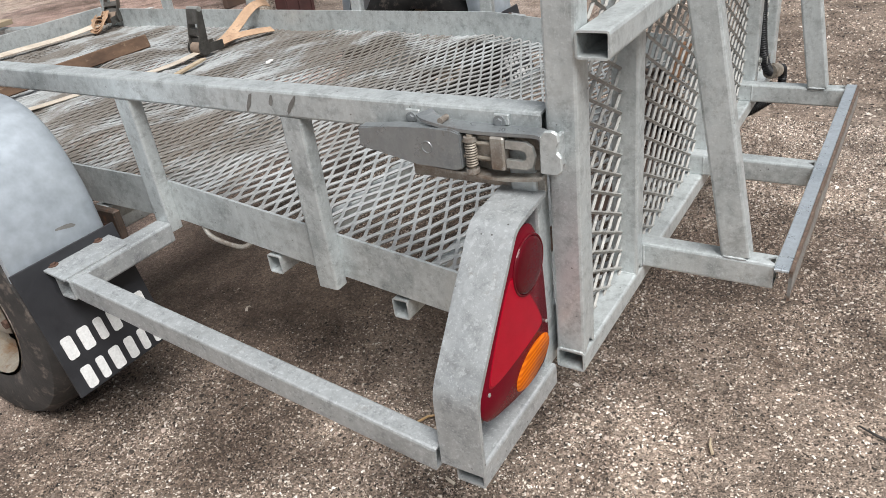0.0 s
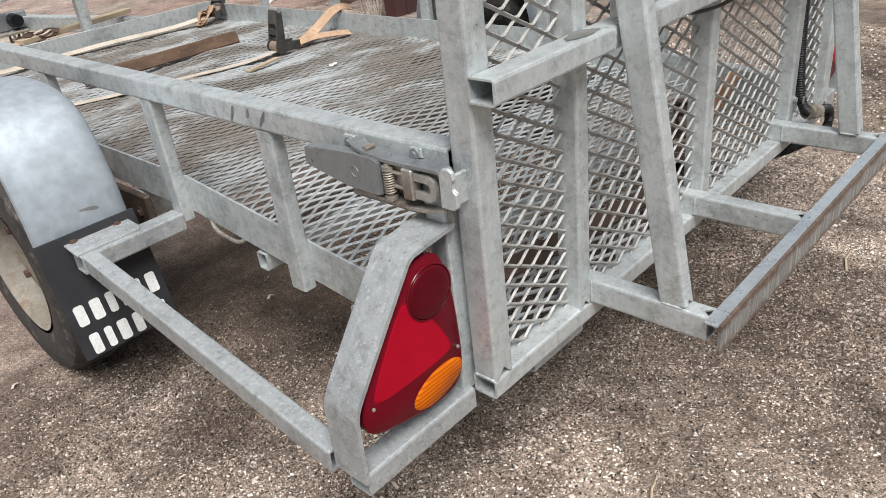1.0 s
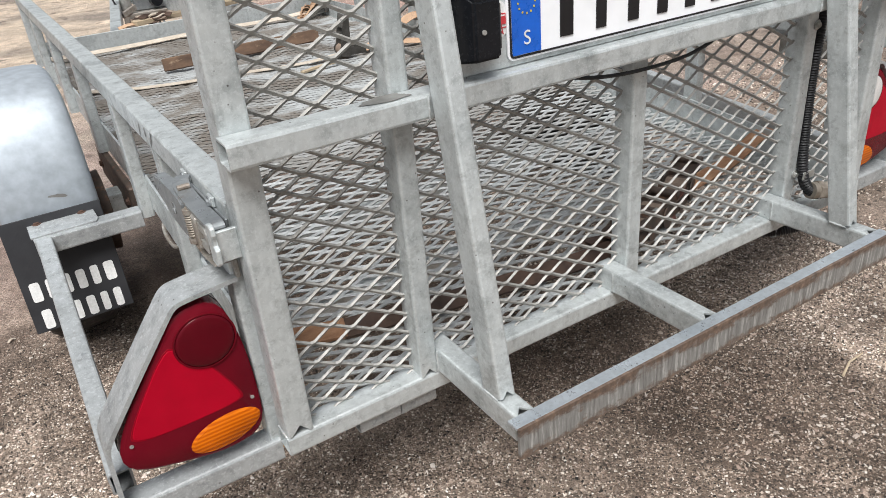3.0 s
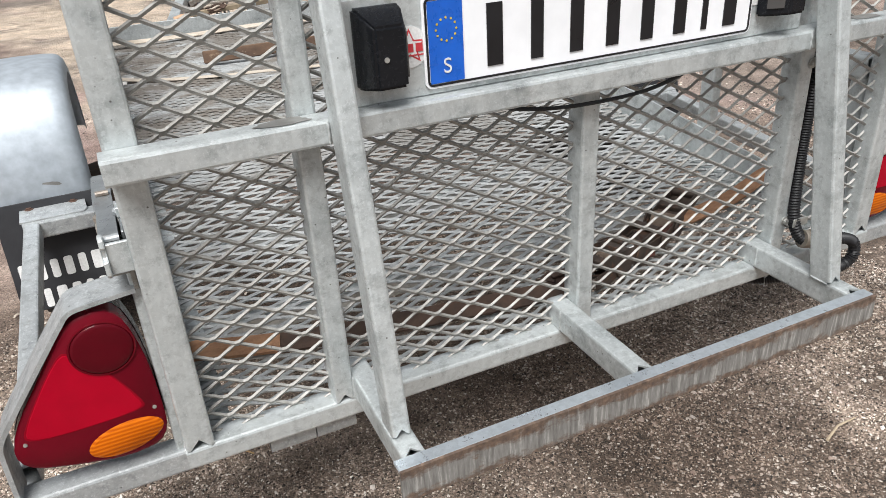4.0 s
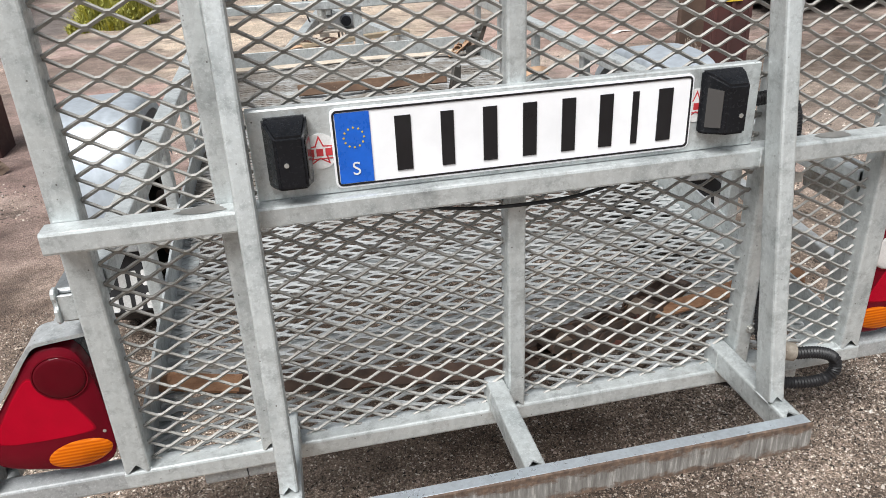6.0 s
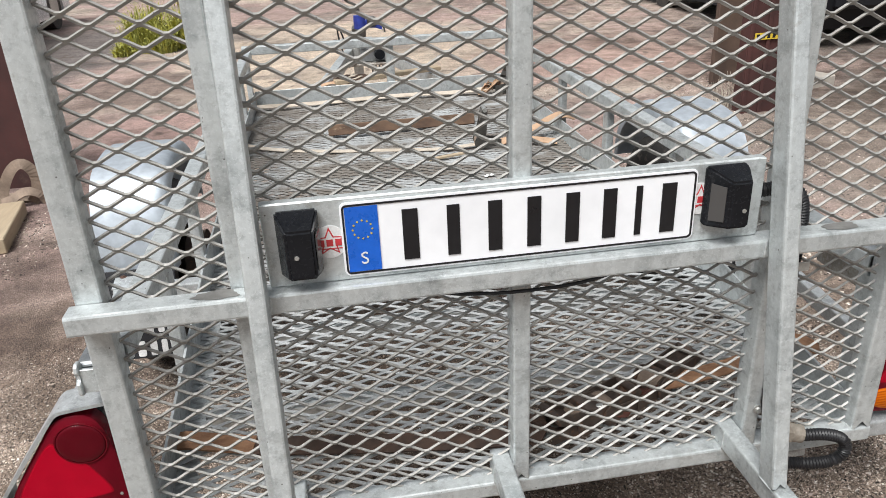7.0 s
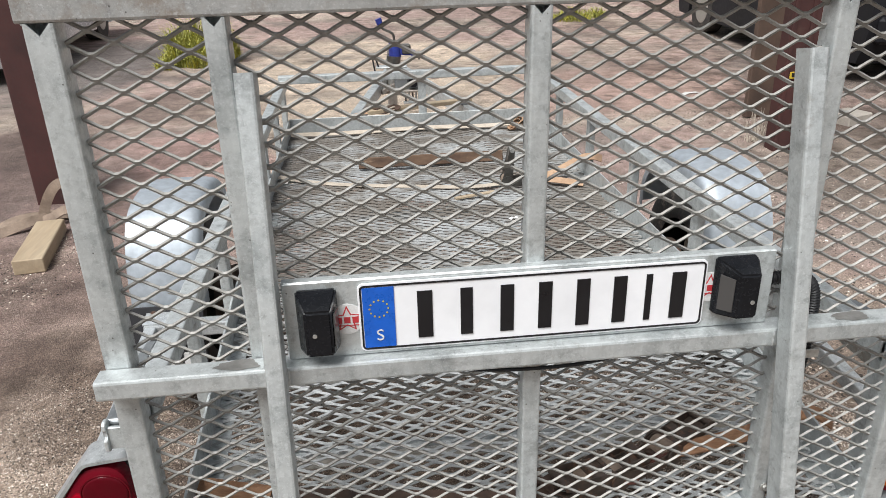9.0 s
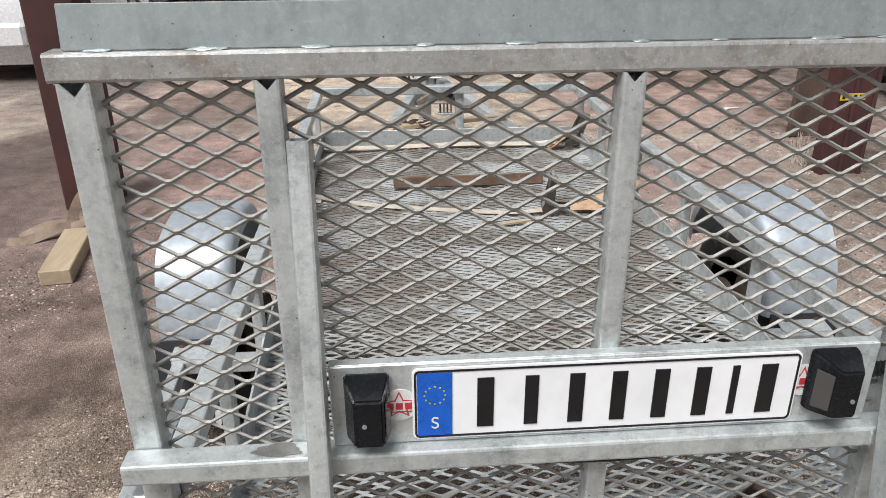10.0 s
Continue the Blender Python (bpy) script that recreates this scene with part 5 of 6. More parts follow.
for mirror in (False, True):
    mount = part("axle_mount", box(-0.013, 0.0035, 0.99, 1.43, 0.285, 0.375, 0.003), M_OLDRUST, trailer, "dark rusty axle mounting plate", mirror=mirror)
    part("brake_drum", rod((-0.05, AX_Y, AX_Z), (-0.105, AX_Y, AX_Z), 0.105, 28, 0.095), M_OLDRUST, mount, mirror=mirror, smooth=True)
    for y in (1.03, 1.38):
        part("mount_bolt", bolt((-0.013, y, 0.33), (-1, 0, 0), 0.009, 0.008), M_RUSTBOLT, mount, mirror=mirror)
part("axle", tube((-0.05, AX_Y, 0.29), (WIDE + 0.05, AX_Y, 0.29), 0.06, 0.06), M_GALV, trailer)

# drawbar and jockey wheel
bar = part("drawbar", tube((0.962, 2.735, 0.42), (0.665, 4.15, 0.42), 0.05, 0.07), M_GALV, trailer)
part("drawbar_leg", tube((0.318, 2.735, 0.42), (0.575, 4.15, 0.42), 0.05, 0.07), M_GALV, bar)
part("coupling_tube", tube((0.62, 4.05, 0.43), (0.62, 4.55, 0.43), 0.07, 0.07), M_GALV, bar)
part("coupling_head", rod((0.62, 4.5, 0.45), (0.62, 4.7, 0.46), 0.05, 16, 0.035), M_BUCKLE, bar, smooth=True)
jockey = part("jockey_wheel", rod((0.575, 3.85, 0.16), (0.575, 3.85, 0.50), 0.024, 18), M_BUCKLE, trailer, "jockey wheel with blue winding handle")
part("jockey_sleeve", rod((0.575, 3.85, 0.26), (0.575, 3.85, 0.56), 0.031, 20), M_BOLT, jockey, smooth=True)
part("jockey_collar", rod((0.59, 3.845, 0.50), (0.595, 3.845, 0.575), 0.045, 18), M_BUCKLE, jockey, smooth=True)
part("jockey_head", rod((0.605, 3.85, 0.565), (0.603, 3.85, 0.655), 0.040, 20, 0.036), M_BLUEPAINT, jockey, smooth=True)
part("clamp_block", box(0.648, 0.705, 3.82, 3.88, 0.585, 0.645, 0.008), M_BUCKLE, jockey)
part("crank", sweep(smooth_line([(0.603, 3.85, 0.65), (0.603, 3.85, 0.705), (0.575, 3.85, 0.725), (0.545, 3.85, 0.735), (0.522, 3.85, 0.755)]), circle(0.008)), M_BUCKLE, jockey, smooth=True)
part("crank_grip", rod((0.525, 3.85, 0.755), (0.508, 3.85, 0.805), 0.018, 14, 0.021), M_BLUEPAINT, jockey, smooth=True)
bm = bmesh.new()
prism([(0.60, 0.625), (0.66, 0.628), (0.735, 0.600), (0.745, 0.560), (0.70, 0.575), (0.64, 0.580)], 3.83, 3.865, 0.004, bm)
part("clamp_lever", bm, M_BLUEPAINT, jockey, "dark blue clamp lever")
part("lever_hook", sweep(smooth_line([(0.735, 3.85, 0.59), (0.755, 3.85, 0.575), (0.757, 3.85, 0.545)]), circle(0.006)), M_BUCKLE, jockey, smooth=True)
part("jockey_fork", tube((0.575, 3.85, 0.08), (0.575, 3.85, 0.20), 0.06, 0.03, (0, 1, 0)), M_GRIME, jockey)
part("jockey_tyre", rod((0.545, 3.85, 0.085), (0.605, 3.85, 0.085), 0.085, 24), M_TYRE, jockey, smooth=True)
brake = part("overrun_brake", box(0.50, 0.74, 3.60, 3.74, 0.386, 0.400, 0.003), M_GRIME, trailer, "dark oily overrun brake gear on the drawbar")
part("housing", box(0.585, 0.765, 3.655, 3.70, 0.40, 0.485, 0.006), M_DULL, brake, "galvanised coupling housing")
part("bellows", rod((0.697, 3.60, 0.448), (0.697, 3.655, 0.448), 0.030, 20, 0.034), M_BLACK, brake, smooth=True)
part("top_plate", box(0.475, 0.665, 3.62, 3.70, 0.536, 0.544, 0.003), M_GALV, brake)
part("plate_stand", tube((0.60, 3.66, 0.485), (0.60, 3.66, 0.536), 0.03, 0.03, (0, 1, 0)), M_GALV, brake)
for k in range(4):
    part("spring_rod", rod((0.648 + 0.022 * k, 3.64, 0.402), (0.650 + 0.022 * k, 3.645, 0.325), 0.006, 8), M_GALV if k % 2 else M_BUCKLE, brake, smooth=True)
part("spring_seat", box(0.635, 0.728, 3.625, 3.66, 0.312, 0.325, 0.003), M_GALV, brake)
part("brake_lever", tube((0.58, 3.62, 0.43), (0.50, 3.58, 0.40), 0.018, 0.03), M_GRIME, brake)
part("brake_cable", sweep(smooth_line([(0.49, 3.63, 0.545), (0.475, 3.63, 0.60), (0.455, 3.64, 0.625), (0.46, 3.64, 0.56), (0.475, 3.62, 0.48), (0.50, 3.61, 0.42)]), circle(0.005)), M_HOSE, brake, smooth=True)


# ---- things on the bed ----
def on_bed(pts, lift=0.004):
    return [(x, y, floor_z(y) + lift + h) for x, y, h in pts]


board = part("board", box(0.345, 0.965, -0.009, 0.009, 0.0, 0.046, 0.003, None, pose(0, 2.06, 0.3935, -14, 0, 0.5)), M_BOARD)
tagged(board, "rust-brown board lying across the trailer's mesh floor", "board")


def ratchet(at, turn, parent, stand=70, steel=None):
    steel = steel or M_BUCKLE
    m = pose(*at, 0, 0, turn)
    bm = bmesh.new()
    for s in (-0.026, 0.026):
        box(-0.05, 0.05, s - 0.0015, s + 0.0015, 0.0, 0.03, 0.001, bm, m)
    keep_place(part("ratchet_body", bm, steel), parent)
    keep_place(part("spool", rod(m @ Vector((0.03, -0.032, 0.018)), m @ Vector((0.03, 0.032, 0.018)), 0.016, 14), steel), parent)
    for s in (-0.032, 0.032):
        bm = bmesh.new()
        bmesh.ops.create_cone(bm, cap_ends=True, segments=18, radius1=0.024, radius2=0.024, depth=0.003, matrix=m @ Matrix.Translation((0.03, s, 0.02)) @ pose(0, 0, 0, 90, 0, 0))
        keep_place(part("ratchet_wheel", bm, steel), parent)
    keep_place(part("wound_webbing", rod(m @ Vector((0.03, -0.022, 0.018)), m @ Vector((0.03, 0.022, 0.018)), 0.023, 16), M_WEBBING, smooth=True), parent)
    h = m @ Matrix.Translation((0.03, 0, 0.02)) @ pose(0, 0, 0, 0, -stand, 0)
    bm = bmesh.new()
    for s in (-0.027, 0.027):
        box(-0.012, 0.125, s - 0.0015, s + 0.0015, -0.012, 0.012, 0.001, bm)
    box(0.040, 0.062, -0.027, 0.027, -0.010, 0.010, 0.001, bm)
    box(0.078, 0.125, -0.027, 0.027, -0.011, -0.008, 0.001, bm)
    box(0.018, 0.034, -0.024, 0.024, -0.006, 0.006, 0.001, bm)
    for v in bm.verts:
        v.co.z *= 1.75 - 0.85 * max(v.co.x, 0) / 0.125
    bm.transform(h)
    keep_place(part("handle", bm, steel), parent)
    keep_place(part("grip", rod(h @ Vector((0.125, -0.03, 0)), h @ Vector((0.125, 0.03, 0)), 0.0085, 12), M_BOLT if stand > 30 else steel, smooth=True), parent)


def strap_thing(label, at):
    return empty("ratchet_strap", label, "strap", at, "lashing straps on the trailer")


strap = strap_thing("pale lashing strap with upright dark ratchet on the mesh floor", (0.95, 1.74, floor_z(1.74)))
ratchet((0.95, 1.745, floor_z(1.74) + 0.006), 175, strap, 98)
keep_place(part("webbing", ribbon(smooth_line(on_bed([(0.02, 1.96, 0.02), (0.10, 1.94, 0.004), (0.3, 1.86, 0.0), (0.55, 1.79, 0.004), (0.78, 1.745, 0.0), (0.92, 1.742, 0.012)]), 2), 0.035, 0.002), M_STRAPPALE), strap)
keep_place(part("loop", ribbon(smooth_line([(1.0, 1.75, 0.400), (1.06, 1.768, 0.404), (1.14, 1.79, 0.425), (1.22, 1.79, 0.470), (1.27, 1.785, 0.482), (1.31, 1.78, 0.468)], 2), 0.038, 0.0025, (-0.3, -0.5, 1)), M_STRAP, label="faded orange loop of webbing"), strap)
keep_place(part("loop", ribbon(smooth_line([(1.02, 1.752, 0.404), (1.08, 1.735, 0.412), (1.15, 1.70, 0.410), (1.21, 1.685, 0.402)], 2), 0.032, 0.0025, (-0.2, -0.4, 1)), M_STRAP, label="faded orange loop of webbing"), strap)
strap = strap_thing("long pale strap along the front plate with orange bundle", (1.15, 2.62, 0.388))
keep_place(part("webbing", ribbon(smooth_line(on_bed([(0.02, 2.62, 0.02), (0.3, 2.63, 0.012), (0.7, 2.64, 0.02), (1.0, 2.63, 0.012), (1.15, 2.6, 0.03)]), 2), 0.036, 0.003, (0, -0.25, 1)), M_STRAPPALE), strap)
for k in range(4):
    a = k * 0.8
    c = Vector((1.13 + 0.012 * k, 2.585 + 0.008 * k, 0.415))
    pts = [c + Vector((0.032 * math.cos(a + q), 0.02 * math.sin(a + q), 0.024 * math.sin(q * 1.3 + k) + 0.008 * k)) for q in np.linspace(0, 5.2, 9)]
    keep_place(part("webbing_fold", ribbon(smooth_line(pts, 2), 0.026, 0.0025, (0.2, 0.4, 1)), M_STRAP, label="bunched orange webbing"), strap)
ratchet((1.2, 2.60, 0.41), 30, strap, 60)
strap = strap_thing("brown strap bundle with pale rope over the front plate", (0.45, 2.77, 0.465))
rng = random.Random(9)
for k in range(5):
    x0 = 0.385 + 0.012 * k
    pts = [(x0 + 0.034 * q + rng.uniform(-0.006, 0.006), 2.745 + rng.uniform(-0.01, 0.05), 0.4685 + 0.004 * k + 0.014 * math.sin(q * 1.2 + k) ** 2) for q in range(5)]
    keep_place(part("webbing_fold", ribbon(smooth_line(pts, 2), 0.03, 0.003, (rng.uniform(-0.4, 0.4), -0.5, 1)), M_WEBBING if k % 2 else M_STRAPDARK), strap)
keep_place(part("webbing_tail", ribbon(smooth_line([(0.40, 2.745, 0.474), (0.37, 2.735, 0.476), (0.345, 2.73, 0.470), (0.33, 2.73, 0.4675)], 2), 0.022, 0.003, (0, -0.4, 1)), M_STRAP, label="orange tail of webbing"), strap)
loops = [(0.51 + 0.036 * math.cos(a) + 0.004 * math.sin(3 * a), 2.765 + 0.022 * math.sin(a), 0.474 + 0.0014 * a + 0.005 * math.sin(2.3 * a)) for a in np.linspace(0, 17, 70)]
keep_place(part("rope_coil", sweep(loops, circle(0.0045, 6)), M_STRAPPALE, label="pale coiled rope", smooth=True), strap)
tagged(part("lath", box(-0.29, 0.29, -0.024, 0.024, 0.0, 0.02, 0.002, None, pose(0.675, 2.83, 0.4665, 0, 0, 18)), M_TIMBER), "tan wooden lath lying across the drawbar", "wood")
strap = strap_thing("grimy orange strap lying across the floor behind the gate", (0.6, 0.16, floor_z(0.16)))
keep_place(part("webbing_end", ribbon(smooth_line(on_bed([(0.014, 0.212, 0.016), (0.03, 0.206, 0.022), (0.06, 0.200, 0.018), (0.11, 0.190, 0.014), (0.155, 0.178, 0.014)]), 2), 0.034, 0.008, (0, -0.5, 1)), M_STRAPEND, label="orange webbing end"), strap)
keep_place(part("webbing", ribbon(smooth_line(on_bed([(0.15, 0.180, 0.012), (0.26, 0.156, 0.014), (0.36, 0.142, 0.012), (0.48, 0.124, 0.014), (0.58, 0.112, 0.012), (0.68, 0.106, 0.014)]), 2), 0.036, 0.006, (0, -0.5, 1)), M_STRAPDARK), strap)
for x, y, turn, stand in ((0.735, 0.118, 20, 10), (0.845, 0.152, 200, 14), (0.915, 0.178, 30, 8)):
    ratchet((x, y, floor_z(y) + 0.008), turn, strap, stand, M_OLDRUST)
rng = random.Random(21)
for k in range(11):
    x0, y0 = 0.66 + 0.028 * k + rng.uniform(-0.01, 0.01), 0.105 + 0.009 * k + rng.uniform(-0.015, 0.015)
    a = rng.uniform(0, 6.28)
    pts = []
    for q in range(6):
        a += rng.uniform(0.5, 1.3)
        pts.append((x0 + 0.032 * math.cos(a), min(max(y0 + 0.026 * math.sin(a), 0.07), 0.27), rng.uniform(0.004, 0.032)))
    keep_place(part("crumpled_webbing", ribbon(smooth_line(on_bed(pts), 2), 0.026, 0.003, (rng.uniform(-0.8, 0.8), rng.uniform(-0.8, 0.8), 1)), M_STRAPRED if k in (6, 8, 9) else M_STRAPDARK, label="crumpled grimy webbing"), strap)
keep_place(part("bright_rivet", rod((0.80, 0.125, floor_z(0.12) + 0.04), (0.812, 0.122, floor_z(0.12) + 0.044), 0.009, 12), M_BOLT), strap)
keep_place(part("webbing_loop", ribbon(smooth_line(on_bed([(0.95, 0.176, 0.03), (1.0, 0.184, 0.026), (1.06, 0.194, 0.026), (1.12, 0.204, 0.026), (1.18, 0.214, 0.036), (1.235, 0.222, 0.052), (1.28, 0.222, 0.054), (1.315, 0.208, 0.03)]), 2), 0.034, 0.004, (0, -0.3, 1)), M_STRAPEND, label="orange webbing"), strap)
bm = ribbon(smooth_line(on_bed([(0.70, 1.62, 0.004), (0.78, 1.64, 0.006), (0.86, 1.67, 0.004)]), 1), 0.02, 0.006)
tagged(part("wood_sliver", bm, M_TIMBER), "yellowish sliver of wood on the mesh floor", "wood")
for x, y, s, r in ((0.876, 1.388, 0.016, 20), (0.06, 1.95, 0.035, 60)):
    bm = ribbon(smooth_line([(-s, 0, 0.0), (-s * 0.3, s * 0.2, s * 0.35), (s * 0.3, 0, s * 0.05), (s, s * 0.2, s * 0.25)], 2), s * 0.9, 0.0012)
    bm.transform(pose(x, y, floor_z(y) + 0.005, 0, 0, r))
    tagged(part("paper_scrap", bm, M_PAPER), "crumpled white scrap on the mesh floor", "litter", "scraps of litter")


# ---- things on the yard ----
tagged(part("timber_block", box(-0.063, 0.063, -0.245, 0.245, 0.0, 0.067, 0.004, None, pose(-1.127, 2.326, 0.002, 0, 0, 9)), M_TIMBER), "pale sawn timber block lying on the dirt", "timber")
rng = random.Random(5)
heap = empty("webbing_heap", "tangled heap of brownish webbing on the dirt", "strap", (-1.28, 2.66, 0))
for pts, up in (
    ([(-1.50, 2.55, 0.01), (-1.44, 2.53, 0.012), (-1.36, 2.56, 0.03), (-1.28, 2.62, 0.05), (-1.22, 2.70, 0.04), (-1.16, 2.76, 0.02)], (0.2, -0.7, 0.6)),
    ([(-1.46, 2.60, 0.015), (-1.38, 2.64, 0.05), (-1.30, 2.68, 0.06), (-1.22, 2.74, 0.035), (-1.12, 2.76, 0.014)], (0.1, -0.3, 1)),
    ([(-1.26, 2.70, 0.012), (-1.22, 2.70, 0.12), (-1.16, 2.70, 0.205), (-1.105, 2.70, 0.215), (-1.07, 2.71, 0.15), (-1.085, 2.71, 0.06), (-1.12, 2.71, 0.012)], (0.2, -0.8, 0.4)),
    ([(-1.27, 2.66, 0.03), (-1.20, 2.66, 0.045), (-1.13, 2.68, 0.085), (-1.07, 2.70, 0.06), (-1.05, 2.71, 0.012)], (0.1, -0.6, 0.8)),
    ([(-1.40, 2.74, 0.012), (-1.30, 2.78, 0.03), (-1.20, 2.80, 0.022), (-1.10, 2.78, 0.012)], (0, -0.3, 1)),
):
    bm = ribbon(smooth_line(pts, 2), 0.05, 0.003, up)
    keep_place(part("webbing", bm, M_WEBBING), heap)
tagged(part("steel_column", tube((-1.275, 3.12, -0.02), (-1.275, 3.12, 3.2), 0.25, 0.24, (0, 1, 0), 0.01, 0.012), M_COLUMN), "dark oxide-red square steel column beside the trailer", "column", "steel columns")
column = empty("steel_column", "dark oxide-red steel column with small yellow label", "column", (0, 0, 0), "steel columns")
part("shaft", box(2.87, 3.13, 3.205, 3.30, -0.02, 3.2, 0.003), M_COLUMN, column)
for x in (2.885, 2.995, 3.115):
    part("rib", box(x - 0.012, x + 0.012, 3.193, 3.205, -0.02, 3.2, 0.003), M_COLUMN, column)
label = part("yellow_label", box(2.90, 3.05, 3.1885, 3.1905, 0.448, 0.488, 0), M_YELLOW, column, "small yellow printed label")
for k in range(4):
    part("text_bar", box(2.912 + k * 0.034, 2.930 + k * 0.034, 3.1872, 3.1885, 0.456, 0.480, 0), M_INK, label)
tagged(part("brown_panel", box(-0.15, 0.15, -0.02, 0.02, 0.0, 1.7, 0.003, None, pose(3.255, 4.05, 0.0, -4, 3, 8)), M_BROWN), "brown weathered panel leaning behind a column", "panel")
bm = bmesh.new()
rng = random.Random(31)
for k in range(46):
    x, y = rng.gauss(2.88, 0.03), rng.gauss(3.42, 0.03)
    rod((x, y, 0), (x + rng.uniform(-0.07, 0.07), y + rng.uniform(-0.06, 0.06), rng.uniform(0.06, 0.22)), 0.0022, 4, 0.001, bm)
tagged(part("dry_grass", bm, M_STRAPPALE), "tuft of pale dead grass at the column's foot", "grass", kind="stuff")
tagged(part("rusty_post", tube((-1.83, 12.2, -0.02), (-1.86, 12.2, 1.0), 0.12, 0.12, (0, 1, 0)), M_BOARD), "short rusty brown post standing behind weeds", "post")
tagged(part("concrete_block", box(-0.12, 0.12, -0.1, 0.1, 0, 0.1, 0.008, None, pose(3.74, 3.78, -0.03, 0, 0, 20)), M_CONCRETE), "small pale concrete block on the ground", "block")
bm = ribbon([(-0.1, 0, 0.004), (0, 0.02, 0.01), (0.1, 0, 0.005)], 0.05, 0.002)
bm.transform(pose(3.06, 4.866, 0, 0, 0, 25))
tagged(part("paper_scrap", bm, M_PAPER), "torn white scrap lying on the dirt", "litter", "scraps of litter")
for x, y, r, half, look_m, words in ((1.125, -0.145, 12, 0.05, M_TIMBER, "pale dry twig on the gravel"), (0.202, -0.127, 20, 0.018, M_TIMBER, "small pale splinter on the gravel"), (0.065, 0.35, -38, 0.03, M_LEAF, "short brown twig on the gravel"), (0.335, -0.357, 70, 0.028, M_TYRE, "dark broken stick on the gravel")):
    bm = rod((-half, 0, 0.006), (0, half * 0.12, 0.009), 0.0028, 6, 0.0024)
    rod((0, half * 0.12, 0.009), (half, -half * 0.05, 0.007), 0.0024, 6, 0.0015, bm)
    bm.transform(pose(x, y, ground_z(x, y), 0, 0, r))
    tagged(part("twig", bm, look_m), words, "twig", "dry twigs")
for x, y, r in ((-0.363, 1.16, 30), (-0.045, 0.237, 75), (0.209, 0.96, 15)):
    bm = ribbon(smooth_line([(-0.010, 0, 0.004), (0, 0.003, 0.009), (0.010, 0, 0.005)], 1), 0.006, 0.0012)
    bm.transform(pose(x, y, ground_z(x, y), 0, 0, r))
    tagged(part("dry_leaf", bm, M_STRAPPALE), "curled pale dry leaf on the gravel", "leaf", "dry leaves")
# weeds: centre, spread, height and number of blades of each tuft
def weed_clump(label, tufts, seed):
    bm, fl = bmesh.new(), bmesh.new()
    rng = random.Random(seed)
    for cx, cy, spread, tall, count in tufts:
        for k in range(count):
            a, r = rng.uniform(0, 6.28), spread * rng.random() ** 0.6
            x, y = cx + r * math.cos(a), cy + r * 0.8 * math.sin(a)
            high = tall * rng.uniform(0.35, 1.0) * (1.15 - 0.7 * (r / spread) ** 2)
            a = rng.uniform(0, 6.28)
            lean = Vector((math.cos(a), math.sin(a), 0)) * high * rng.uniform(0.05, 0.55)
            w = Vector((-math.sin(a), math.cos(a), 0)) * rng.uniform(0.003, 0.008)
            p, q, tip = Vector((x, y, 0)), Vector((x, y, high * 0.6)) + lean * 0.35, Vector((x, y, high)) + lean
            tgt = fl if rng.random() < 0.1 else bm
            v = [tgt.verts.new(c) for c in (p - w, p + w, q + w, q - w, tip)]
            tgt.faces.new((v[0], v[1], v[2], v[3]))
            tgt.faces.new((v[3], v[2], v[4]))
            for leaf in range(3):
                b = rng.uniform(0, 6.28)
                o = p.lerp(tip, rng.uniform(0.3, 0.95))
                d = Vector((math.cos(b), math.sin(b), rng.uniform(0, 0.9))) * rng.uniform(0.02, 0.05)
                e = Vector((-math.sin(b), math.cos(b), 0)) * 0.007
                tgt.faces.new([tgt.verts.new(c) for c in (o, o + d * 0.5 - e, o + d, o + d * 0.5 + e)])
    clump = tagged(part("weed_clump", bm, M_WEED), label, "weeds", kind="stuff")
    part("weed_flowers", fl, M_WEEDFLOWER, clump)


weed_clump("dense clump of yellow-green grassy weeds in the yard", ((-1.66, 7.2, 0.11, 0.16, 160), (-1.5, 7.42, 0.2, 0.46, 700), (-1.3, 7.3, 0.16, 0.3, 420), (-1.12, 7.55, 0.2, 0.44, 620), (-1.42, 7.75, 0.16, 0.5, 380)), 3)
weed_clump("low sparse weeds at the far edge of the yard", ((3.5, 10.0, 0.3, 0.2, 260), (3.9, 10.2, 0.2, 0.16, 140)), 6)


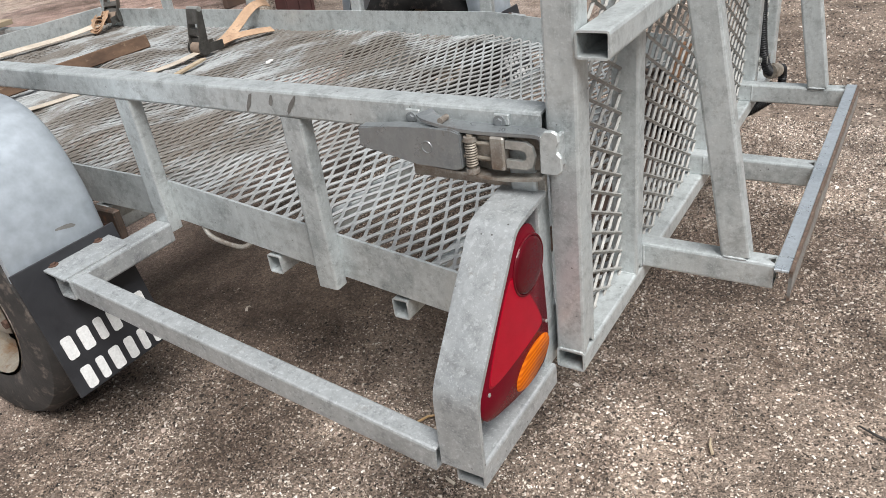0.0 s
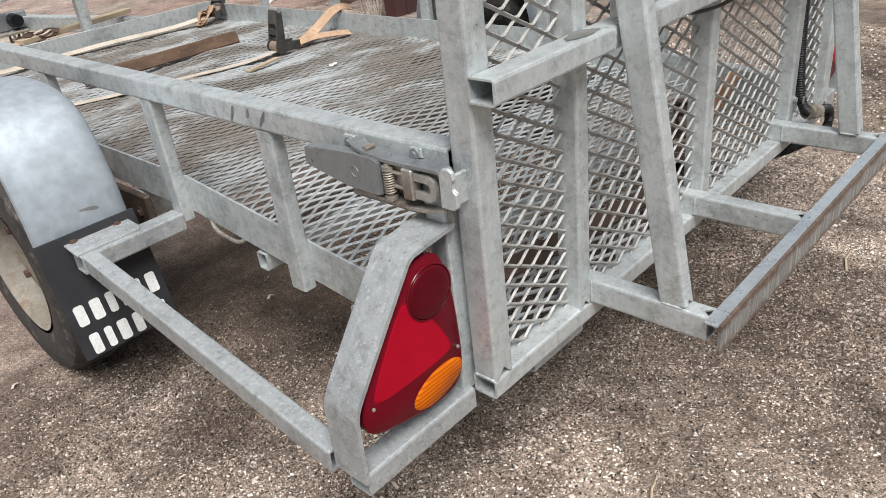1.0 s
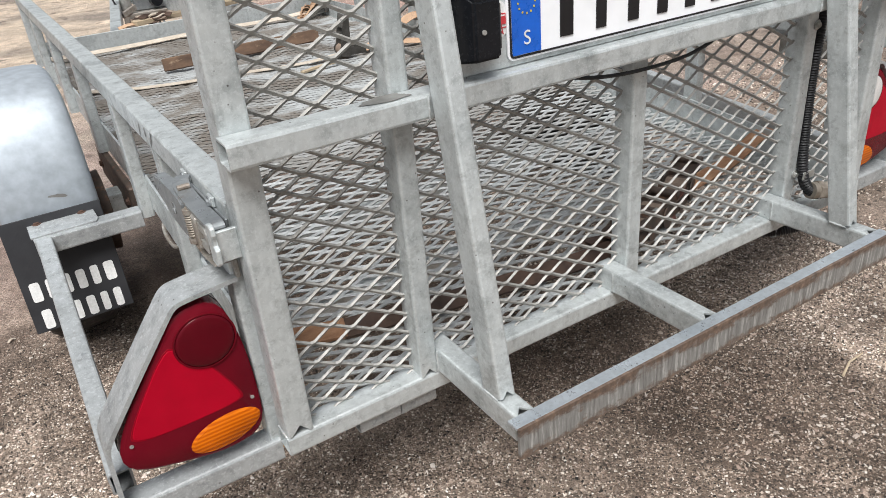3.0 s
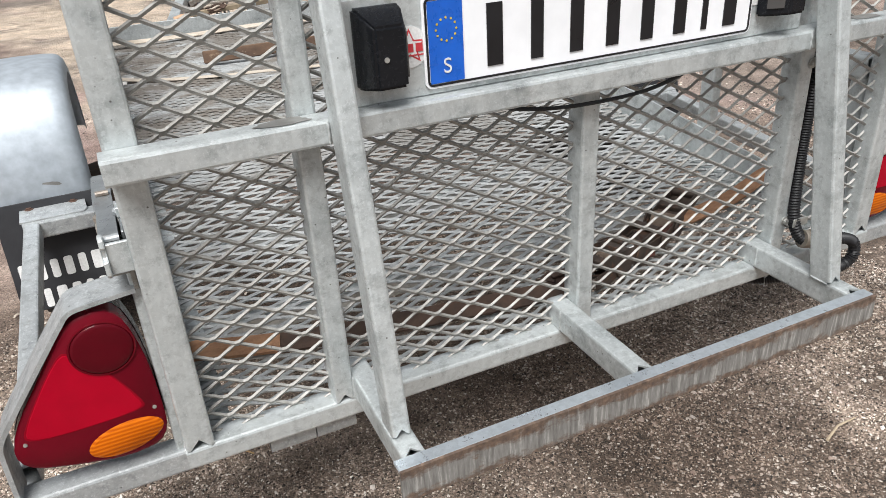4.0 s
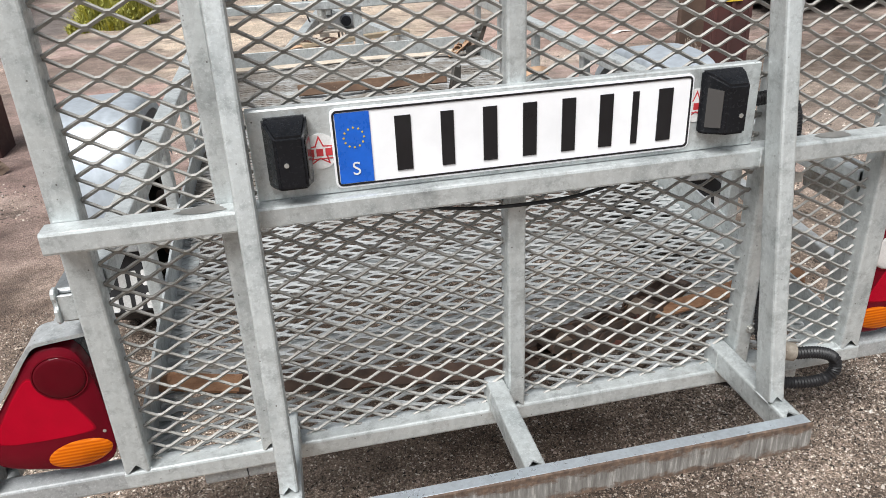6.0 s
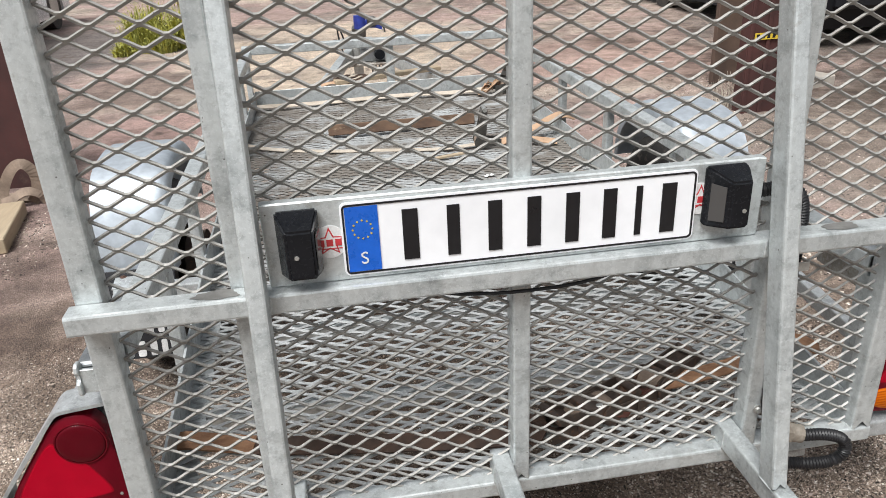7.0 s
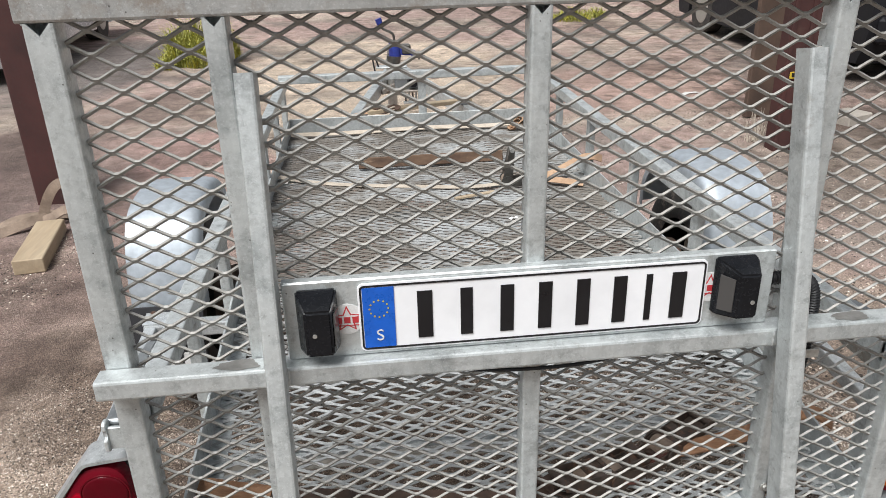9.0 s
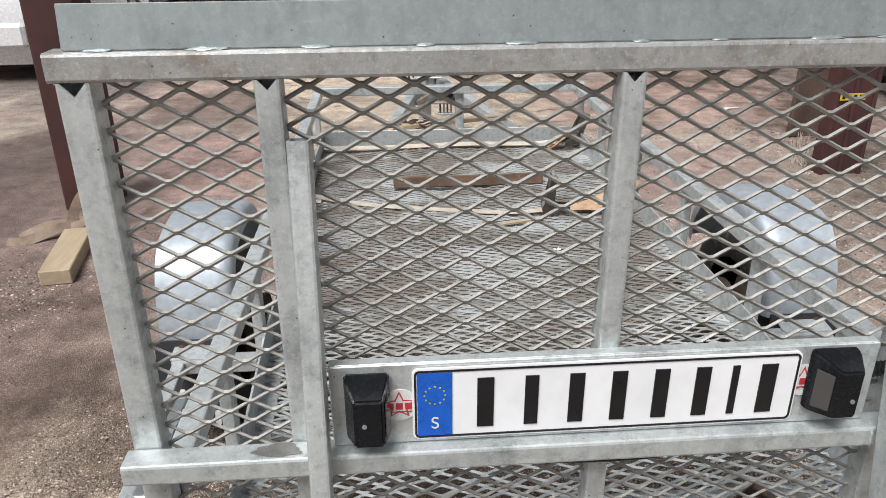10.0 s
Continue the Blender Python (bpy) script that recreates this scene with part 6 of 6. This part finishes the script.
# ---- parked cars ----
def car(name, label, at, turn, paint):
    root = empty(name, label, "car", (0, 0, 0), "parked cars")
    side = smooth_line([(-2.1, 0, 0.42), (-2.12, 0, 0.66), (-1.95, 0, 0.80), (-1.1, 0, 0.92), (-0.45, 0, 1.38), (0.9, 0, 1.42), (1.55, 0, 1.05), (2.05, 0, 0.95), (2.12, 0, 0.6), (2.08, 0, 0.34)], 2)
    outline = [(p[0], p[2]) for p in side]
    low = [(2.0, 0.17), (1.68, 0.17)] + [(1.32 + 0.36 * math.cos(a), 0.30 + 0.36 * math.sin(a)) for a in np.linspace(0, math.pi, 11)] + [(0.94, 0.17), (-0.96, 0.17)] + [(-1.32 + 0.36 * math.cos(a), 0.30 + 0.36 * math.sin(a)) for a in np.linspace(0, math.pi, 11)] + [(-1.7, 0.18), (-2.0, 0.19)]
    loop = outline + low
    bm = bmesh.new()
    rings = []
    for y, k in ((-0.86, 0.985), (-0.80, 1.0), (0.80, 1.0), (0.86, 0.985)):
        rings.append([bm.verts.new((x, y * (1 - 0.16 * max(0, z - 0.9) / 0.5), z * k + (1 - k) * 0.5)) for x, z in loop])
    for r0, r1 in zip(rings, rings[1:]):
        for i in range(len(loop)):
            j = (i + 1) % len(loop)
            bm.faces.new((r0[i], r0[j], r1[j], r1[i]))
    bm.faces.new(rings[0]), bm.faces.new(rings[-1][::-1])
    part("body", bm, paint, root, smooth=True)
    for s in (-1, 1):
        bm = bmesh.new()
        pts = [(-0.95, 0.97), (-0.42, 1.31), (0.3, 1.35), (0.3, 0.96)]
        bm.faces.new([bm.verts.new((x, s * (0.868 - 0.14 * (z - 0.9) / 0.5 * 0.9), z)) for x, z in pts])
        part("side_window", bm, M_GLASS, root)
        part("bumper", box(-2.16, -2.05, -0.8, 0.8, 0.36, 0.56, 0.03) if s < 0 else box(2.05, 2.15, -0.8, 0.8, 0.34, 0.56, 0.03), paint, root)
        part("headlight", box(-2.13, -1.95, s * 0.72 - 0.12, s * 0.72 + 0.12, 0.60, 0.74, 0.03), M_CLEAR, root)
        for x in (-1.32, 1.32):
            w = part("wheel", rod((x, s * 0.66, 0.31), (x, s * 0.845, 0.31), 0.31, 28), M_TYRE, root, smooth=True)
            part("rim", rod((x, s * 0.84, 0.31), (x, s * 0.852, 0.31), 0.2, 20, 0.17), M_BOLT, w)
    # the glass follows the body's outline
    upper = [(x, z) for x, z in outline if z > 0.9]
    for name, x0, x1 in (("windscreen", -0.98, -0.55), ("rear_window", 1.45, 1.08)):
        bm = bmesh.new()
        bmesh.ops.create_grid(bm, x_segments=6, y_segments=6, size=0.5)
        for v in bm.verts:
            k = v.co.y + 0.5
            x = x0 + (x1 - x0) * k
            v.co = Vector((x, v.co.x * 2 * (0.72 - 0.08 * k), np.interp(x, [p[0] for p in upper], [p[1] for p in upper]) + 0.008))
        part(name, bm, M_GLASS, root, smooth=True)
    root.matrix_world = pose(*at, 0, 0, turn)
    return root


car("parked_car", "white car parked on the dirt near the steel column", (-3.87, 8.6, 0), 272, M_CARWHITE)
car("parked_car", "white car parked at the far end of the yard", (-2.6, 15.2, 0), 176, M_CARWHITE)
car("parked_car", "black car parked beside the steel columns", (5.45, 6.9, 0), 268, M_CARBLACK)
